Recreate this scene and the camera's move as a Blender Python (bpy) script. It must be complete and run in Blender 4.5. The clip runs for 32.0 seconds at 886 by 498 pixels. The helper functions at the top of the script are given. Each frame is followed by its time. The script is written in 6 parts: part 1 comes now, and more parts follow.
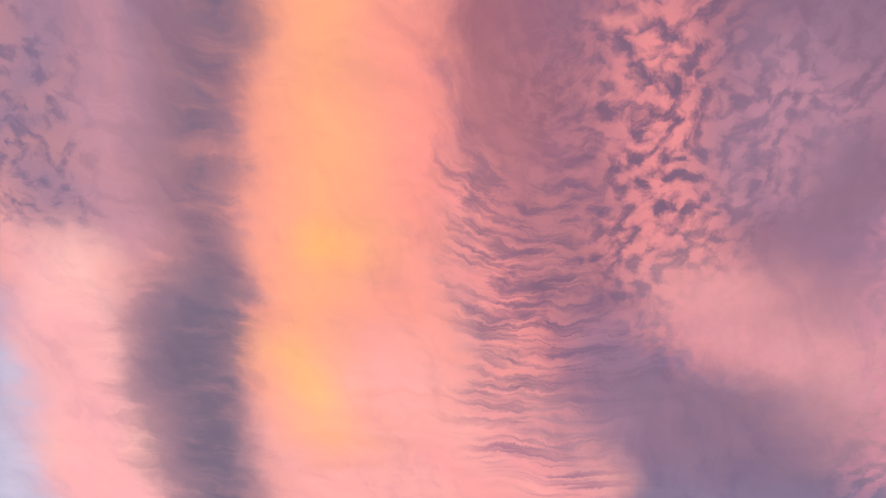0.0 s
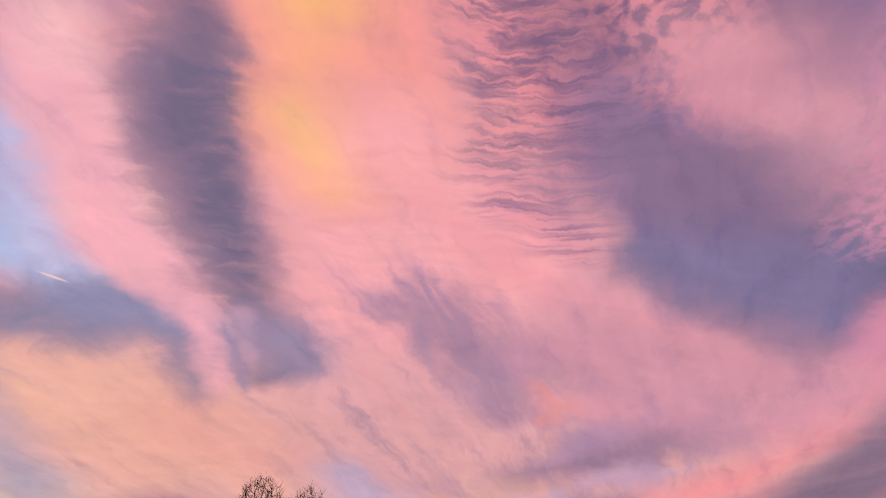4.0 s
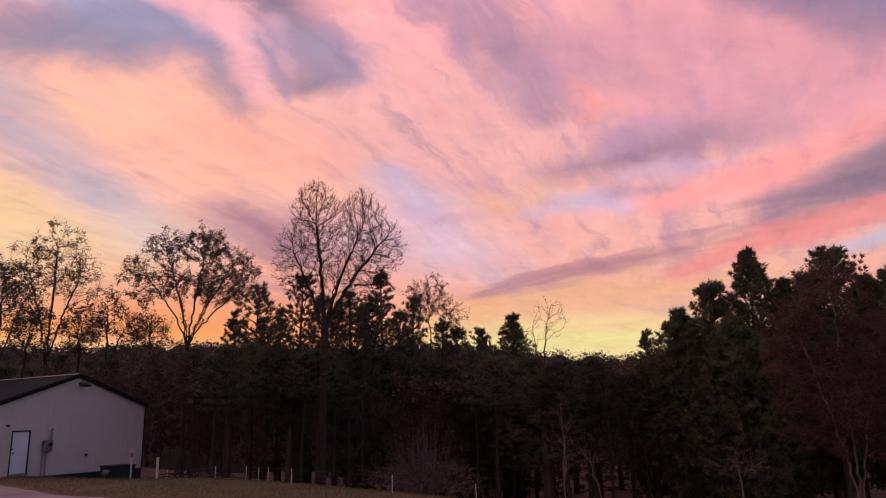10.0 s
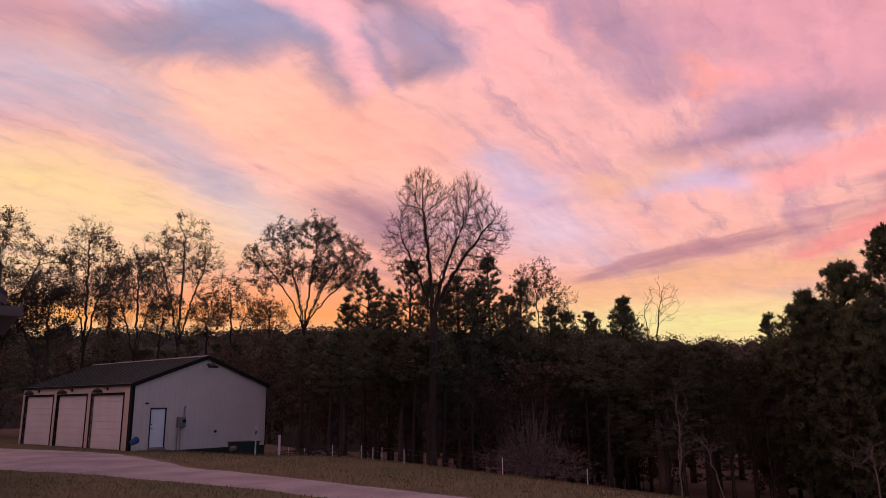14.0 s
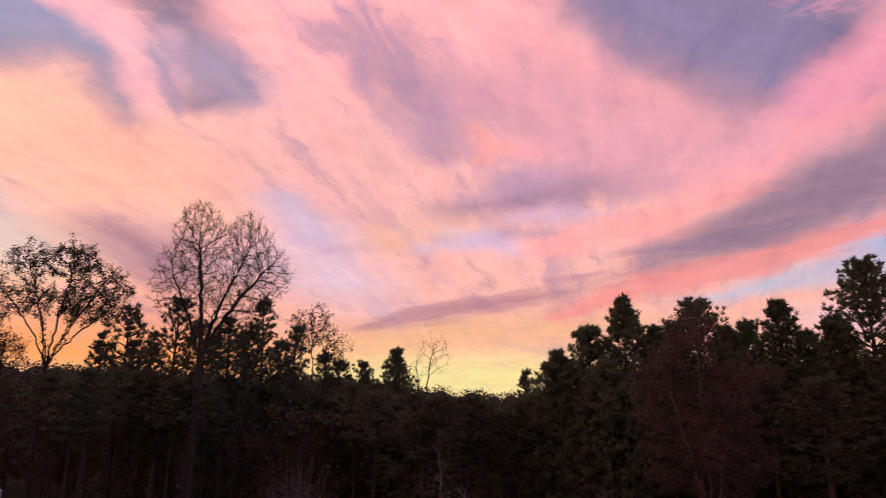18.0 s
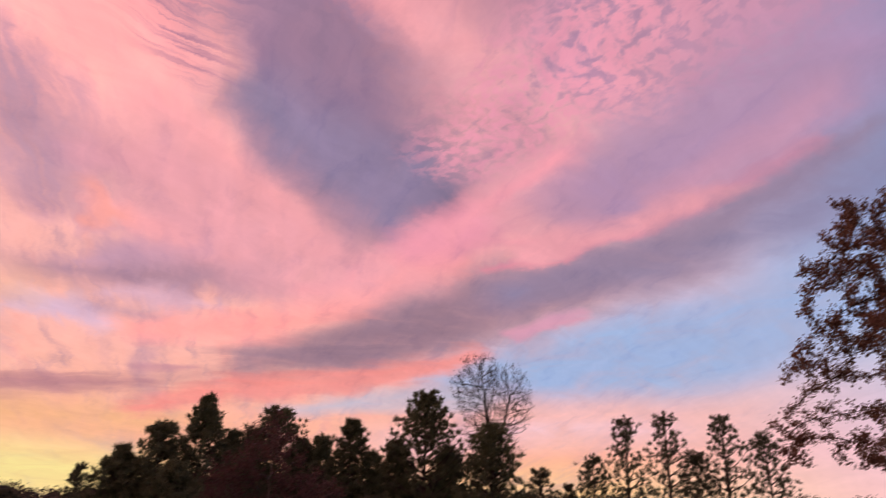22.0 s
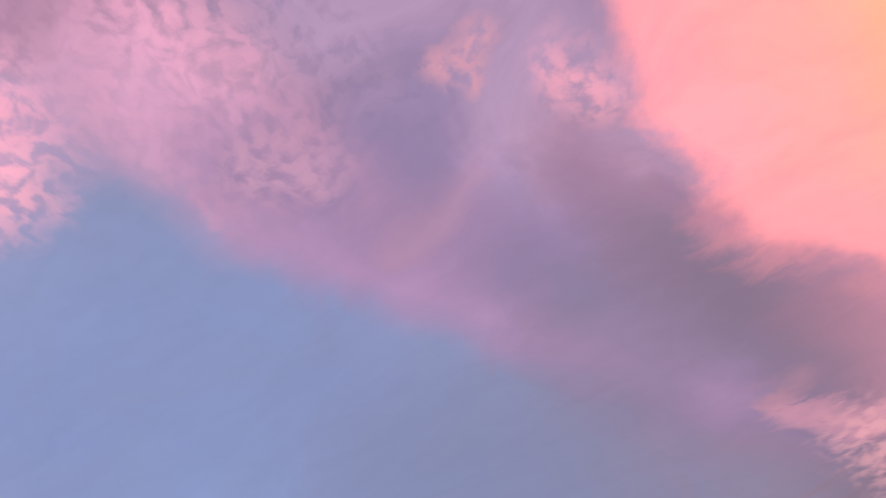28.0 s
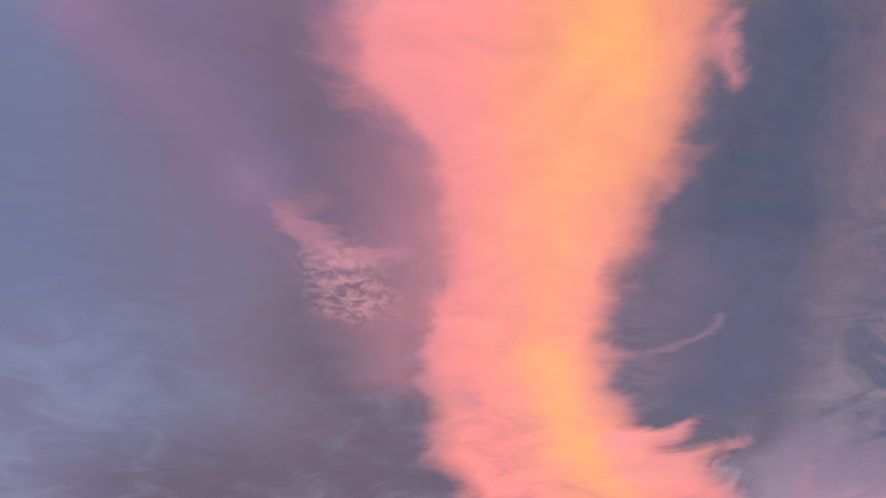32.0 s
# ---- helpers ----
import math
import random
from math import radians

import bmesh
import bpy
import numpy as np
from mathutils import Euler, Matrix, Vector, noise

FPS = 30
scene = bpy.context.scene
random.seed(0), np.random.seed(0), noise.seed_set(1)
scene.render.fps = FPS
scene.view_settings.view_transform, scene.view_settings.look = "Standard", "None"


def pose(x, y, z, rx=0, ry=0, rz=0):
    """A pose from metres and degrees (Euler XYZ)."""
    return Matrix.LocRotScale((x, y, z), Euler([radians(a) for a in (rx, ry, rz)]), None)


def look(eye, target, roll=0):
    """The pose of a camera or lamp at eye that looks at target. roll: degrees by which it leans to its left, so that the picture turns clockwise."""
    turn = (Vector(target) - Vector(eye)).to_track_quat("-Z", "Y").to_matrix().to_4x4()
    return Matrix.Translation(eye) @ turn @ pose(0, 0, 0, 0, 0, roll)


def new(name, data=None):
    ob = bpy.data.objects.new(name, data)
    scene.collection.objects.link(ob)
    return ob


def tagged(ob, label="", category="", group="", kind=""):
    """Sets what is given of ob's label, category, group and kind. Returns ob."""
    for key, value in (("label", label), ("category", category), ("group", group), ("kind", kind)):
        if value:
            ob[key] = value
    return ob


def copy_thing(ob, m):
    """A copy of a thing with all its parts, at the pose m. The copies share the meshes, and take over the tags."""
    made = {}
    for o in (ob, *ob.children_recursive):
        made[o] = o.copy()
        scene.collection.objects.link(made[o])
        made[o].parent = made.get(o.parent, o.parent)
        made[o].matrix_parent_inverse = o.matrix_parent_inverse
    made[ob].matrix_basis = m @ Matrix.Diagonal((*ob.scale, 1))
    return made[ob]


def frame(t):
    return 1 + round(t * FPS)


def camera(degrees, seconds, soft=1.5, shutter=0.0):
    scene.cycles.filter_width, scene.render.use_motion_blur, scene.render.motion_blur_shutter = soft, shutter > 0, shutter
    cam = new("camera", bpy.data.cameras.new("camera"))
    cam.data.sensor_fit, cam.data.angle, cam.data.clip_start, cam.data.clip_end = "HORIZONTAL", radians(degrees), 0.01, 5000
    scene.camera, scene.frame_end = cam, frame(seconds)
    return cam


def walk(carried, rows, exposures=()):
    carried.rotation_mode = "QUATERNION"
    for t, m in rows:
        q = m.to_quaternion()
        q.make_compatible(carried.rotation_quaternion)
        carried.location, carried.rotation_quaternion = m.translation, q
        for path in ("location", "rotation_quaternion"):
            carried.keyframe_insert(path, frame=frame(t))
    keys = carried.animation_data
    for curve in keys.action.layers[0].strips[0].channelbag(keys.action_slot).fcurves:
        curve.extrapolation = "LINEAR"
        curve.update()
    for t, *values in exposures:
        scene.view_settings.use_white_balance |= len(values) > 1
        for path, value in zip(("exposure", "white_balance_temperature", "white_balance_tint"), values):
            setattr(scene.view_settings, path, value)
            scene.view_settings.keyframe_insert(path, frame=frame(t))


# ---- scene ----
# Eye height above the garage floor; the camera turns on the spot.
EYE = Vector((0.0, 0.0, 2.27))

# seconds, heading clockwise from +Y, elevation, lean (degrees)
TURNS = [
    (0, 13.15, 55.98, -0.45), (0.5, 12.76, 53.83, -0.68), (1, 12.33, 51.53, -0.68), (1.5, 12.07, 49.10, -0.47),
    (2, 12.17, 46.68, -0.46), (2.5, 12.28, 44.27, -0.58), (3, 12.59, 41.74, -0.74), (3.5, 12.83, 39.24, -0.88),
    (5.5, 13.45, 29.62, -0.75), (6, 13.62, 27.43, -0.81), (6.5, 13.71, 25.25, -0.79), (7, 13.78, 22.93, -0.86),
    (7.5, 13.73, 20.50, -0.92), (8, 13.46, 18.23, -1.07), (8.5, 12.84, 16.32, -1.22), (9, 11.87, 14.83, -1.38),
    (9.5, 10.48, 13.81, -1.49), (10, 8.93, 13.25, -1.41), (10.5, 7.33, 12.94, -1.24), (11, 5.82, 12.70, -1.11),
    (11.5, 4.43, 12.45, -0.99), (12, 3.18, 12.21, -0.93), (12.5, 1.97, 11.99, -0.87), (13, 0.85, 11.88, -0.83),
    (13.5, -0.00, 11.93, -0.67), (15.5, 2.96, 13.45, 1.46), (16, 5.65, 14.03, 1.60), (16.5, 8.76, 14.62, 1.50),
    (17, 11.81, 15.11, 1.10), (17.5, 14.90, 15.51, 0.46), (18, 18.12, 15.80, -0.20), (18.5, 21.44, 16.05, -0.60),
    (19, 24.77, 16.31, -0.74), (19.5, 28.17, 16.75, -0.44), (20, 31.88, 17.37, 0.04), (20.5, 35.76, 18.35, 0.59),
    (21, 40.23, 19.81, 0.98), (21.5, 44.78, 21.71, 1.36), (22, 50.31, 24.23, 1.56), (22.5, 56.14, 26.88, 1.73),
    (23, 63.35, 29.91, 1.51), (23.5, 70.47, 32.90, 1.76), (24, 78.58, 36.61, 1.56), (24.5, 85.75, 40.40, 1.44),
    (25, 93.17, 44.31, 1.09), (25.5, 100.95, 47.64, 0.40), (26, 110.34, 50.53, -1.07), (26.5, 120.17, 52.26, -1.98),
    (28.5, 158.59, 52.36, -3.24), (29, 167.17, 51.36, -2.30), (29.5, 175.28, 49.85, -1.60), (30, 181.98, 47.62, -1.58),
    (30.5, 187.36, 44.55, -1.74), (31, 190.73, 40.95, -1.94), (31.5, 192.84, 36.88, -1.83), (32, 194.19, 32.76, -1.78),
]


def heading(az, el):
    a, e = radians(az), radians(el)
    return Vector((math.sin(a) * math.cos(e), math.cos(a) * math.cos(e), math.sin(e)))


cam = camera(63.8, 32.0, soft=0.85, shutter=0.5)
walk(cam, [(t, look(EYE, EYE + heading(az, el) * 10, roll)) for t, az, el, roll in TURNS],
     exposures=[(0, -0.25, 6500, 10), (3, -0.36, 5850, 13), (6, -0.28, 6050, 11), (9, -0.1, 6200, 10), (13, 0.02, 6250, 10), (16, 0.02, 6250, 10), (19, 0.06, 6250, 9), (22, 0.0, 6600, 10), (24, 0.2, 6800, 10), (26, 0.38, 7050, 10), (26.5, 0.52, 6950, 11), (28.5, 0.4, 6550, 11), (29, 0.24, 6500, 10), (32, 0.02, 6500, 10)])


# ---- dusk sky: clear air below, lit and shaded cloud sheets above ----
def srgb(c):
    return tuple((v / 255 / 12.92) if v / 255 <= 0.04045 else ((v / 255 + 0.055) / 1.055) ** 2.4 for v in c[:3]) + (1.0,)


world = bpy.data.worlds.new("dusk_sky")
scene.world = world
world.use_nodes = True
world.cycles.sampling_method, world.cycles.sample_map_resolution = "MANUAL", 512
SKY = world.node_tree
SKY.nodes.clear()


def sky_node(kind):
    return SKY.nodes.new(kind)


def feed(socket, value):
    if isinstance(value, bpy.types.NodeSocket):
        SKY.links.new(value, socket)
    else:
        socket.default_value = value


def calc(op, a, b=0.0, c=None):
    n = sky_node("ShaderNodeMath")
    n.operation = op
    feed(n.inputs[0], a)
    feed(n.inputs[1], b)
    if c is not None:
        feed(n.inputs[2], c)
    return n.outputs[0]


def vcalc(op, a, b=(0, 0, 0), scale=None):
    n = sky_node("ShaderNodeVectorMath")
    n.operation = op
    feed(n.inputs[0], a)
    if op not in ("LENGTH", "SCALE"):
        feed(n.inputs[1], b)
    if scale is not None:
        feed(n.inputs["Scale"], scale)
    return n.outputs["Value"] if op in ("LENGTH", "DISTANCE", "DOT_PRODUCT") else n.outputs[0]


def blend(factor, a, b):
    n = sky_node("ShaderNodeMix")
    n.data_type = "RGBA"
    feed(n.inputs[0], factor)
    feed(n.inputs[6], a)
    feed(n.inputs[7], b)
    return n.outputs[2]


def sky_noise(vector, scale, detail=4.0, rough=0.55, distort=0.0, dims="2D"):
    n = sky_node("ShaderNodeTexNoise")
    n.noise_dimensions = dims
    feed(n.inputs["Vector"], vector)
    feed(n.inputs["Scale"], scale)
    feed(n.inputs["Detail"], detail)
    feed(n.inputs["Roughness"], rough)
    feed(n.inputs["Distortion"], distort)
    return n.outputs["Fac"], n.outputs["Color"]


def ramp(value, stops):
    n = sky_node("ShaderNodeValToRGB")
    feed(n.inputs[0], value)
    e = n.color_ramp.elements
    while len(e) < len(stops):
        e.new(0.5)
    for el, (at, col) in zip(e, stops):
        el.position, el.color = at, srgb(col)
    return n.outputs[0]


def span(value, a, b, lo=0.0, hi=1.0):
    n = sky_node("ShaderNodeMapRange")
    n.interpolation_type = "SMOOTHSTEP"
    feed(n.inputs[0], value)
    for i, v in enumerate((a, b, lo, hi)):
        n.inputs[i + 1].default_value = v
    return n.outputs[0]


ROUND = 0.15  # the cloud sheet bends down to the horizon
way = sky_node("ShaderNodeTexCoord").outputs["Generated"]
parts = sky_node("ShaderNodeSeparateXYZ")
feed(parts.inputs[0], way)
height = calc("MAXIMUM", parts.outputs[2], 0.0)
flat = vcalc("MULTIPLY", way, (1, 1, 0))
sheet = vcalc("SCALE", flat, scale=calc("DIVIDE", 1.0, calc("ADD", height, ROUND)))
# slow bends and fine curls carry the cloud edges off their straight lines
_, bend = sky_noise(sheet, 1.6, 2.0)
_, curl = sky_noise(sheet, 9.0, 5.0, 0.6)
bent = vcalc("ADD", sheet, vcalc("SCALE", vcalc("SUBTRACT", bend, (0.5, 0.5, 0.5)), scale=0.07))
bent = vcalc("ADD", bent, vcalc("SCALE", vcalc("SUBTRACT", curl, (0.5, 0.5, 0.5)), scale=0.06))
bent = vcalc("MULTIPLY", bent, (1, 1, 0))


def stretched(turn, across, along):
    n = sky_node("ShaderNodeMapping")
    feed(n.inputs[0], bent)
    n.inputs["Rotation"].default_value = (0, 0, radians(turn))
    n.inputs["Scale"].default_value = (across, along, 1)
    return n.outputs[0]


def drawn(turn, along, across):
    """The sheet drawn out along one bearing, so that noise on it runs in streaks that meet on the skyline."""
    n = sky_node("ShaderNodeMapping")
    n.vector_type = "TEXTURE"
    feed(n.inputs[0], bent)
    n.inputs["Rotation"].default_value = (0, 0, radians(turn))
    n.inputs["Scale"].default_value = (1 / along, 1 / across, 1)
    return n.outputs[0]


# cloud textures on the sheet: soft wisps, slanting fibres, frayed edges, fishbone ribs and small puffs
wisp, _ = sky_noise(sheet, 5.0, 7.0, 0.62, 0.6)
fibre, _ = sky_noise(drawn(54, 2.4, 13.0), 1.0, 5.0, 0.58, 0.35)
drift, _ = sky_noise(drawn(-44, 1.6, 8.0), 1.0, 5.0, 0.58, 0.3)
fray, _ = sky_noise(stretched(-12, 6, 26), 1.0, 5.0, 0.6, 0.5)
ROOT = (0.24, 0.22, 0)  # the ribs lie in arcs round this place
spoke = sky_node("ShaderNodeSeparateXYZ")
feed(spoke.inputs[0], vcalc("SUBTRACT", bent, ROOT))
arcs = sky_node("ShaderNodeCombineXYZ")
feed(arcs.inputs[0], calc("MULTIPLY", vcalc("LENGTH", vcalc("SUBTRACT", bent, ROOT)), 54.0))
feed(arcs.inputs[1], calc("MULTIPLY", calc("ARCTAN2", spoke.outputs[0], spoke.outputs[1]), 3.6))
ribs, _ = sky_noise(arcs.outputs[0], 1.0, 3.0, 0.6, 0.25)
cells = sky_node("ShaderNodeTexVoronoi")
cells.voronoi_dimensions, cells.feature = "2D", "SMOOTH_F1"
feed(cells.inputs["Vector"], bent)
cells.inputs["Scale"].default_value = 44
cells.inputs["Smoothness"].default_value = 0.7
fluff, _ = sky_noise(bent, 40.0, 3.0, 0.55, 0.1)
puffs = calc("MULTIPLY_ADD", calc("SUBTRACT", 0.52, cells.outputs["Distance"]), 0.38, fluff)
GRAIN = {"soft": wisp, "fibre": fibre, "drift": drift, "fray": fray, "ripple": ribs, "puff": puffs}

# clear air: yellow and rose over the sunset, blue over the far side
rise = calc("MULTIPLY", calc("ARCSINE", height), 2 / math.pi)
warm = ramp(rise, [(0.0, (255, 205, 130)), (0.035, (255, 224, 152)), (0.062, (255, 206, 150)), (0.09, (255, 182, 154)),
                   (0.17, (255, 184, 174)), (0.4, (255, 180, 180)), (0.8, (255, 160, 150))])
cool = ramp(rise, [(0.0, (250, 200, 195)), (0.06, (250, 195, 208)), (0.11, (225, 198, 220)), (0.17, (176, 196, 228)),
                   (0.33, (136, 150, 190)), (0.55, (130, 138, 174)), (0.85, (140, 120, 150))])
side = vcalc("DOT_PRODUCT", vcalc("NORMALIZE", flat), (math.sin(radians(150)), math.cos(radians(150)), 0))
colour = blend(span(side, 0.02, 0.5), warm, cool)
air = sky_node("ShaderNodeTexSky")
air.sky_type, air.sun_disc, air.sun_elevation, air.sun_rotation = "NISHITA", False, radians(-1.5), radians(-8)
glow = sky_node("ShaderNodeMix")
glow.data_type, glow.blend_type = "RGBA", "ADD"
glow.inputs[0].default_value = 0.02
feed(glow.inputs[6], colour)
feed(glow.inputs[7], air.outputs[0])
colour = glow.outputs[2]


# thin mauve shade drifts through the lit sheet
mottle, _ = sky_noise(drawn(54, 1.3, 4.2), 1.0, 6.0, 0.6, 0.5)
colour = blend(calc("MULTIPLY", span(mottle, 0.42, 0.75, 0.0, 0.5), span(side, 0.3, -0.1)), colour, srgb((178, 138, 164)))
# slanting wisps over the lit side: rose where thick, mauve where thin
lit_side = calc("MULTIPLY", span(side, 0.25, -0.15), span(rise, 0.05, 0.14))
slant, _ = sky_noise(drawn(56, 2.2, 12.0), 1.0, 6.0, 0.62, 0.25)
colour = blend(calc("MULTIPLY", span(slant, 0.52, 0.75, 0.0, 0.45), lit_side), colour, srgb((255, 170, 160)))
colour = blend(calc("MULTIPLY", span(slant, 0.48, 0.26, 0.0, 0.5), lit_side), colour, srgb((172, 138, 160)))
plane = vcalc("MULTIPLY_ADD", bent, (1, 1, 0))
plane.node.inputs[2].default_value = (0, 0, 1)
OUTER, LAYER_IN = SKY, None


def on_sheet(az, el):
    d = heading(az, el)
    return Vector((d.x, d.y)) / (d.z + ROUND)


def outside(a, b, wa, wb):
    """How far a place on the sheet lies outside a bank that runs from a to b, with these half widths at its ends."""
    run = b - a
    half = run.length / 2
    n = sky_node("ShaderNodeMapping")
    n.vector_type = "TEXTURE"
    feed(n.inputs[0], LAYER_IN["plane"])
    n.inputs["Location"].default_value = (*((a + b) / 2), 0)
    n.inputs["Rotation"].default_value = (0, 0, math.atan2(run.y, run.x))
    spine = sky_node("ShaderNodeMapRange")
    spine.data_type = "FLOAT_VECTOR"
    feed(spine.inputs["Vector"], n.outputs[0])
    for name, value in (("From_Min_FLOAT3", (-half, 0, 0)), ("From_Max_FLOAT3", (half, 1, 1)), ("To_Min_FLOAT3", (-half, 0, 0)), ("To_Max_FLOAT3", (half, 0, 1))):
        next(s for s in spine.inputs if s.identifier == name).default_value = value
    wide = vcalc("DOT_PRODUCT", spine.outputs["Vector"], ((wb - wa) / (2 * half), 0, (wa + wb) / 2))
    return calc("SUBTRACT", vcalc("DISTANCE", n.outputs[0], spine.outputs["Vector"]), wide)


def layer(name):
    """Begins a layer of cloud banks, laid over those before it."""
    global SKY, LAYER_IN, colour
    SKY = bpy.data.node_groups.new(name, "ShaderNodeTree")
    for key in ("colour", "plane", *GRAIN):
        SKY.interface.new_socket(key, in_out="INPUT", socket_type="NodeSocketColor" if key == "colour" else "NodeSocketVector" if key == "plane" else "NodeSocketFloat")
    SKY.interface.new_socket("colour", in_out="OUTPUT", socket_type="NodeSocketColor")
    LAYER_IN = dict(sky_node("NodeGroupInput").outputs.items())
    LAYER_IN["under"] = colour
    colour = LAYER_IN["colour"]


def close_layer():
    global SKY, colour
    feed(sky_node("NodeGroupOutput").inputs[0], colour)
    tree, SKY = SKY, OUTER
    n = sky_node("ShaderNodeGroup")
    n.node_tree = tree
    feed(n.inputs["colour"], LAYER_IN["under"])
    feed(n.inputs["plane"], plane)
    for key, value in GRAIN.items():
        feed(n.inputs[key], value)
    colour = n.outputs[0]


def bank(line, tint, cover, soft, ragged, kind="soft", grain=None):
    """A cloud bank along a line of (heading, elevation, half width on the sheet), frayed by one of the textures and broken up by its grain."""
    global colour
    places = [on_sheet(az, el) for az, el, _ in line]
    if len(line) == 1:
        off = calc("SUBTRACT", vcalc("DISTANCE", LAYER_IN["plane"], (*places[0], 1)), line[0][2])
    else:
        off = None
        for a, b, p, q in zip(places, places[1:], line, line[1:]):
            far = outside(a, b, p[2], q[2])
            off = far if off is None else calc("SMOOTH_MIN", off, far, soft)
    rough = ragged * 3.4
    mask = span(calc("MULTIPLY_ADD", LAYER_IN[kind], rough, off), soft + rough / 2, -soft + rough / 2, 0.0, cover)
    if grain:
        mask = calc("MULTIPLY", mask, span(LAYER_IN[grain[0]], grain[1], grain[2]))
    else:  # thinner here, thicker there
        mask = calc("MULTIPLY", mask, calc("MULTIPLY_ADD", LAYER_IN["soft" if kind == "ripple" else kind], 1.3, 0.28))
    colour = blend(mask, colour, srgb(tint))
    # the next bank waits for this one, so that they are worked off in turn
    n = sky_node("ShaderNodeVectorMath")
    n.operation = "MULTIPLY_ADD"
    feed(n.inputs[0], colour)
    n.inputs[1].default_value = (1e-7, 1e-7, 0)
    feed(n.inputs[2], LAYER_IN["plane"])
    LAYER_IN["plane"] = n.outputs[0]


# far side: slate blue air, seen to the east and south
layer("cloud_layer")
bank([(122.3, 45.0, 0.346), (139.9, 36.3, 0.527)], (108, 115, 143), 0.9, 0.199, 0.042)
bank([(104.4, 29.8, 0.245), (125.8, 25.8, 0.28)], (127, 139, 172), 0.9, 0.279, 0.038)
bank([(100.4, 37.4, 0.115), (101.0, 31.0, 0.121)], (116, 128, 166), 0.9, 0.121, 0.016)
bank([(114.9, 36.4, 0.345), (155.5, 34.0, 0.406)], (133, 141, 178), 0.9, 0.188, 0.028)
bank([(126.6, 35.6, 0.478), (143.2, 29.9, 0.452)], (115, 127, 168), 0.92, 0.203, 0.025)
bank([(133.4, 28.7, 0.251)], (121, 137, 179), 0.7, 0.204, 0.025)
bank([(157.3, 34.0, 0.374), (167.6, 12.2, 0.697)], (114, 119, 151), 0.92, 0.267, 0.040)
bank([(160.8, 21.1, 0.16), (167.1, 12.8, 0.184)], (128, 120, 151), 0.6, 0.235, 0.048)
bank([(-114.2, 33.2, 0.499), (-126.2, 15.5, 0.63)], (94, 100, 124), 0.95, 0.266, 0.059)
bank([(-153.9, 62.6, 0.394), (-159.9, 29.8, 0.683), (-161.7, 8.7, 1.199)], (124, 106, 124), 0.95, 0.308, 0.043)
bank([(111.2, 67.9, 0.239), (160.0, 63.0, 0.233), (-177.8, 40.5, 0.259)], (133, 110, 141), 0.95, 0.110, 0.032)
bank([(68.5, 65.5, 0.246), (136.6, 69.8, 0.231), (169.7, 55.1, 0.169)], (157, 130, 161), 0.95, 0.082, 0.027)
close_layer()
# sunset side, low
layer("cloud_layer")
bank([(-35.6, 10.6, 0.638), (-24.2, 12.2, 0.484), (-17.2, 13.1, 0.262)], (257, 218, 161), 0.75, 0.430, 0.080, 'fibre')
bank([(-36.2, 15.2, 0.185), (-29.9, 15.9, 0.177), (-25.5, 14.9, 0.155)], (257, 216, 151), 0.8, 0.207, 0.058, 'fibre')
bank([(-17.4, 16.5, 0.092), (-13.3, 12.9, 0.11)], (230, 208, 210), 0.6, 0.136, 0.038, 'fibre')
bank([(-34.5, 26.0, 0.075), (-28.2, 26.6, 0.059)], (200, 153, 161), 0.7, 0.103, 0.038, 'fibre')
bank([(-29.5, 25.1, 0.029), (-22.4, 23.8, 0.116), (-14.7, 21.9, 0.195), (-10.1, 19.2, 0.147)], (257, 183, 159), 0.9, 0.119, 0.058, 'fibre')
bank([(-23.2, 21.9, 0.149), (-15.6, 22.7, 0.181), (-7.7, 20.9, 0.227), (-2.0, 18.0, 0.155)], (275, 205, 173), 0.75, 0.206, 0.051, 'fibre')
bank([(-37.0, 21.8, 0.164), (-28.5, 22.3, 0.149), (-22.9, 19.7, 0.088), (-17.4, 16.5, 0.076)], (200, 179, 191), 0.85, 0.100, 0.054, 'fibre')
bank([(-8.1, 16.2, 0.056), (-5.8, 14.7, 0.107), (-3.0, 12.7, 0.13)], (169, 123, 139), 0.85, 0.114, 0.060, 'fibre')
bank([(3.0, 14.1, 0.173), (10.0, 12.5, 0.185), (13.5, 10.6, 0.104)], (228, 191, 204), 0.65, 0.220, 0.100, 'fibre')
bank([(4.3, 19.2, 0.04), (7.3, 16.2, 0.121), (9.6, 13.2, 0.097)], (233, 201, 218), 0.65, 0.125, 0.049, 'fibre')
bank([(-28.9, 6.3, 0.241), (-11.8, 7.0, 0.277), (2.9, 6.1, 0.261)], (257, 165, 73), 0.95, 0.381, 0.109)
bank([(-18.1, 8.0, 0.277), (-5.3, 7.8, 0.346), (8.4, 6.7, 0.326)], (257, 161, 111), 0.75, 0.539, 0.150)
bank([(12.3, 5.8, 0.353), (20.2, 5.6, 0.326), (24.6, 5.7, 0.227)], (247, 229, 153), 0.95, 0.498, 0.098)
bank([(10.9, 8.2, 0.164), (18.3, 9.0, 0.197), (29.0, 9.3, 0.184)], (247, 184, 138), 0.85, 0.215, 0.099, 'fibre')
close_layer()
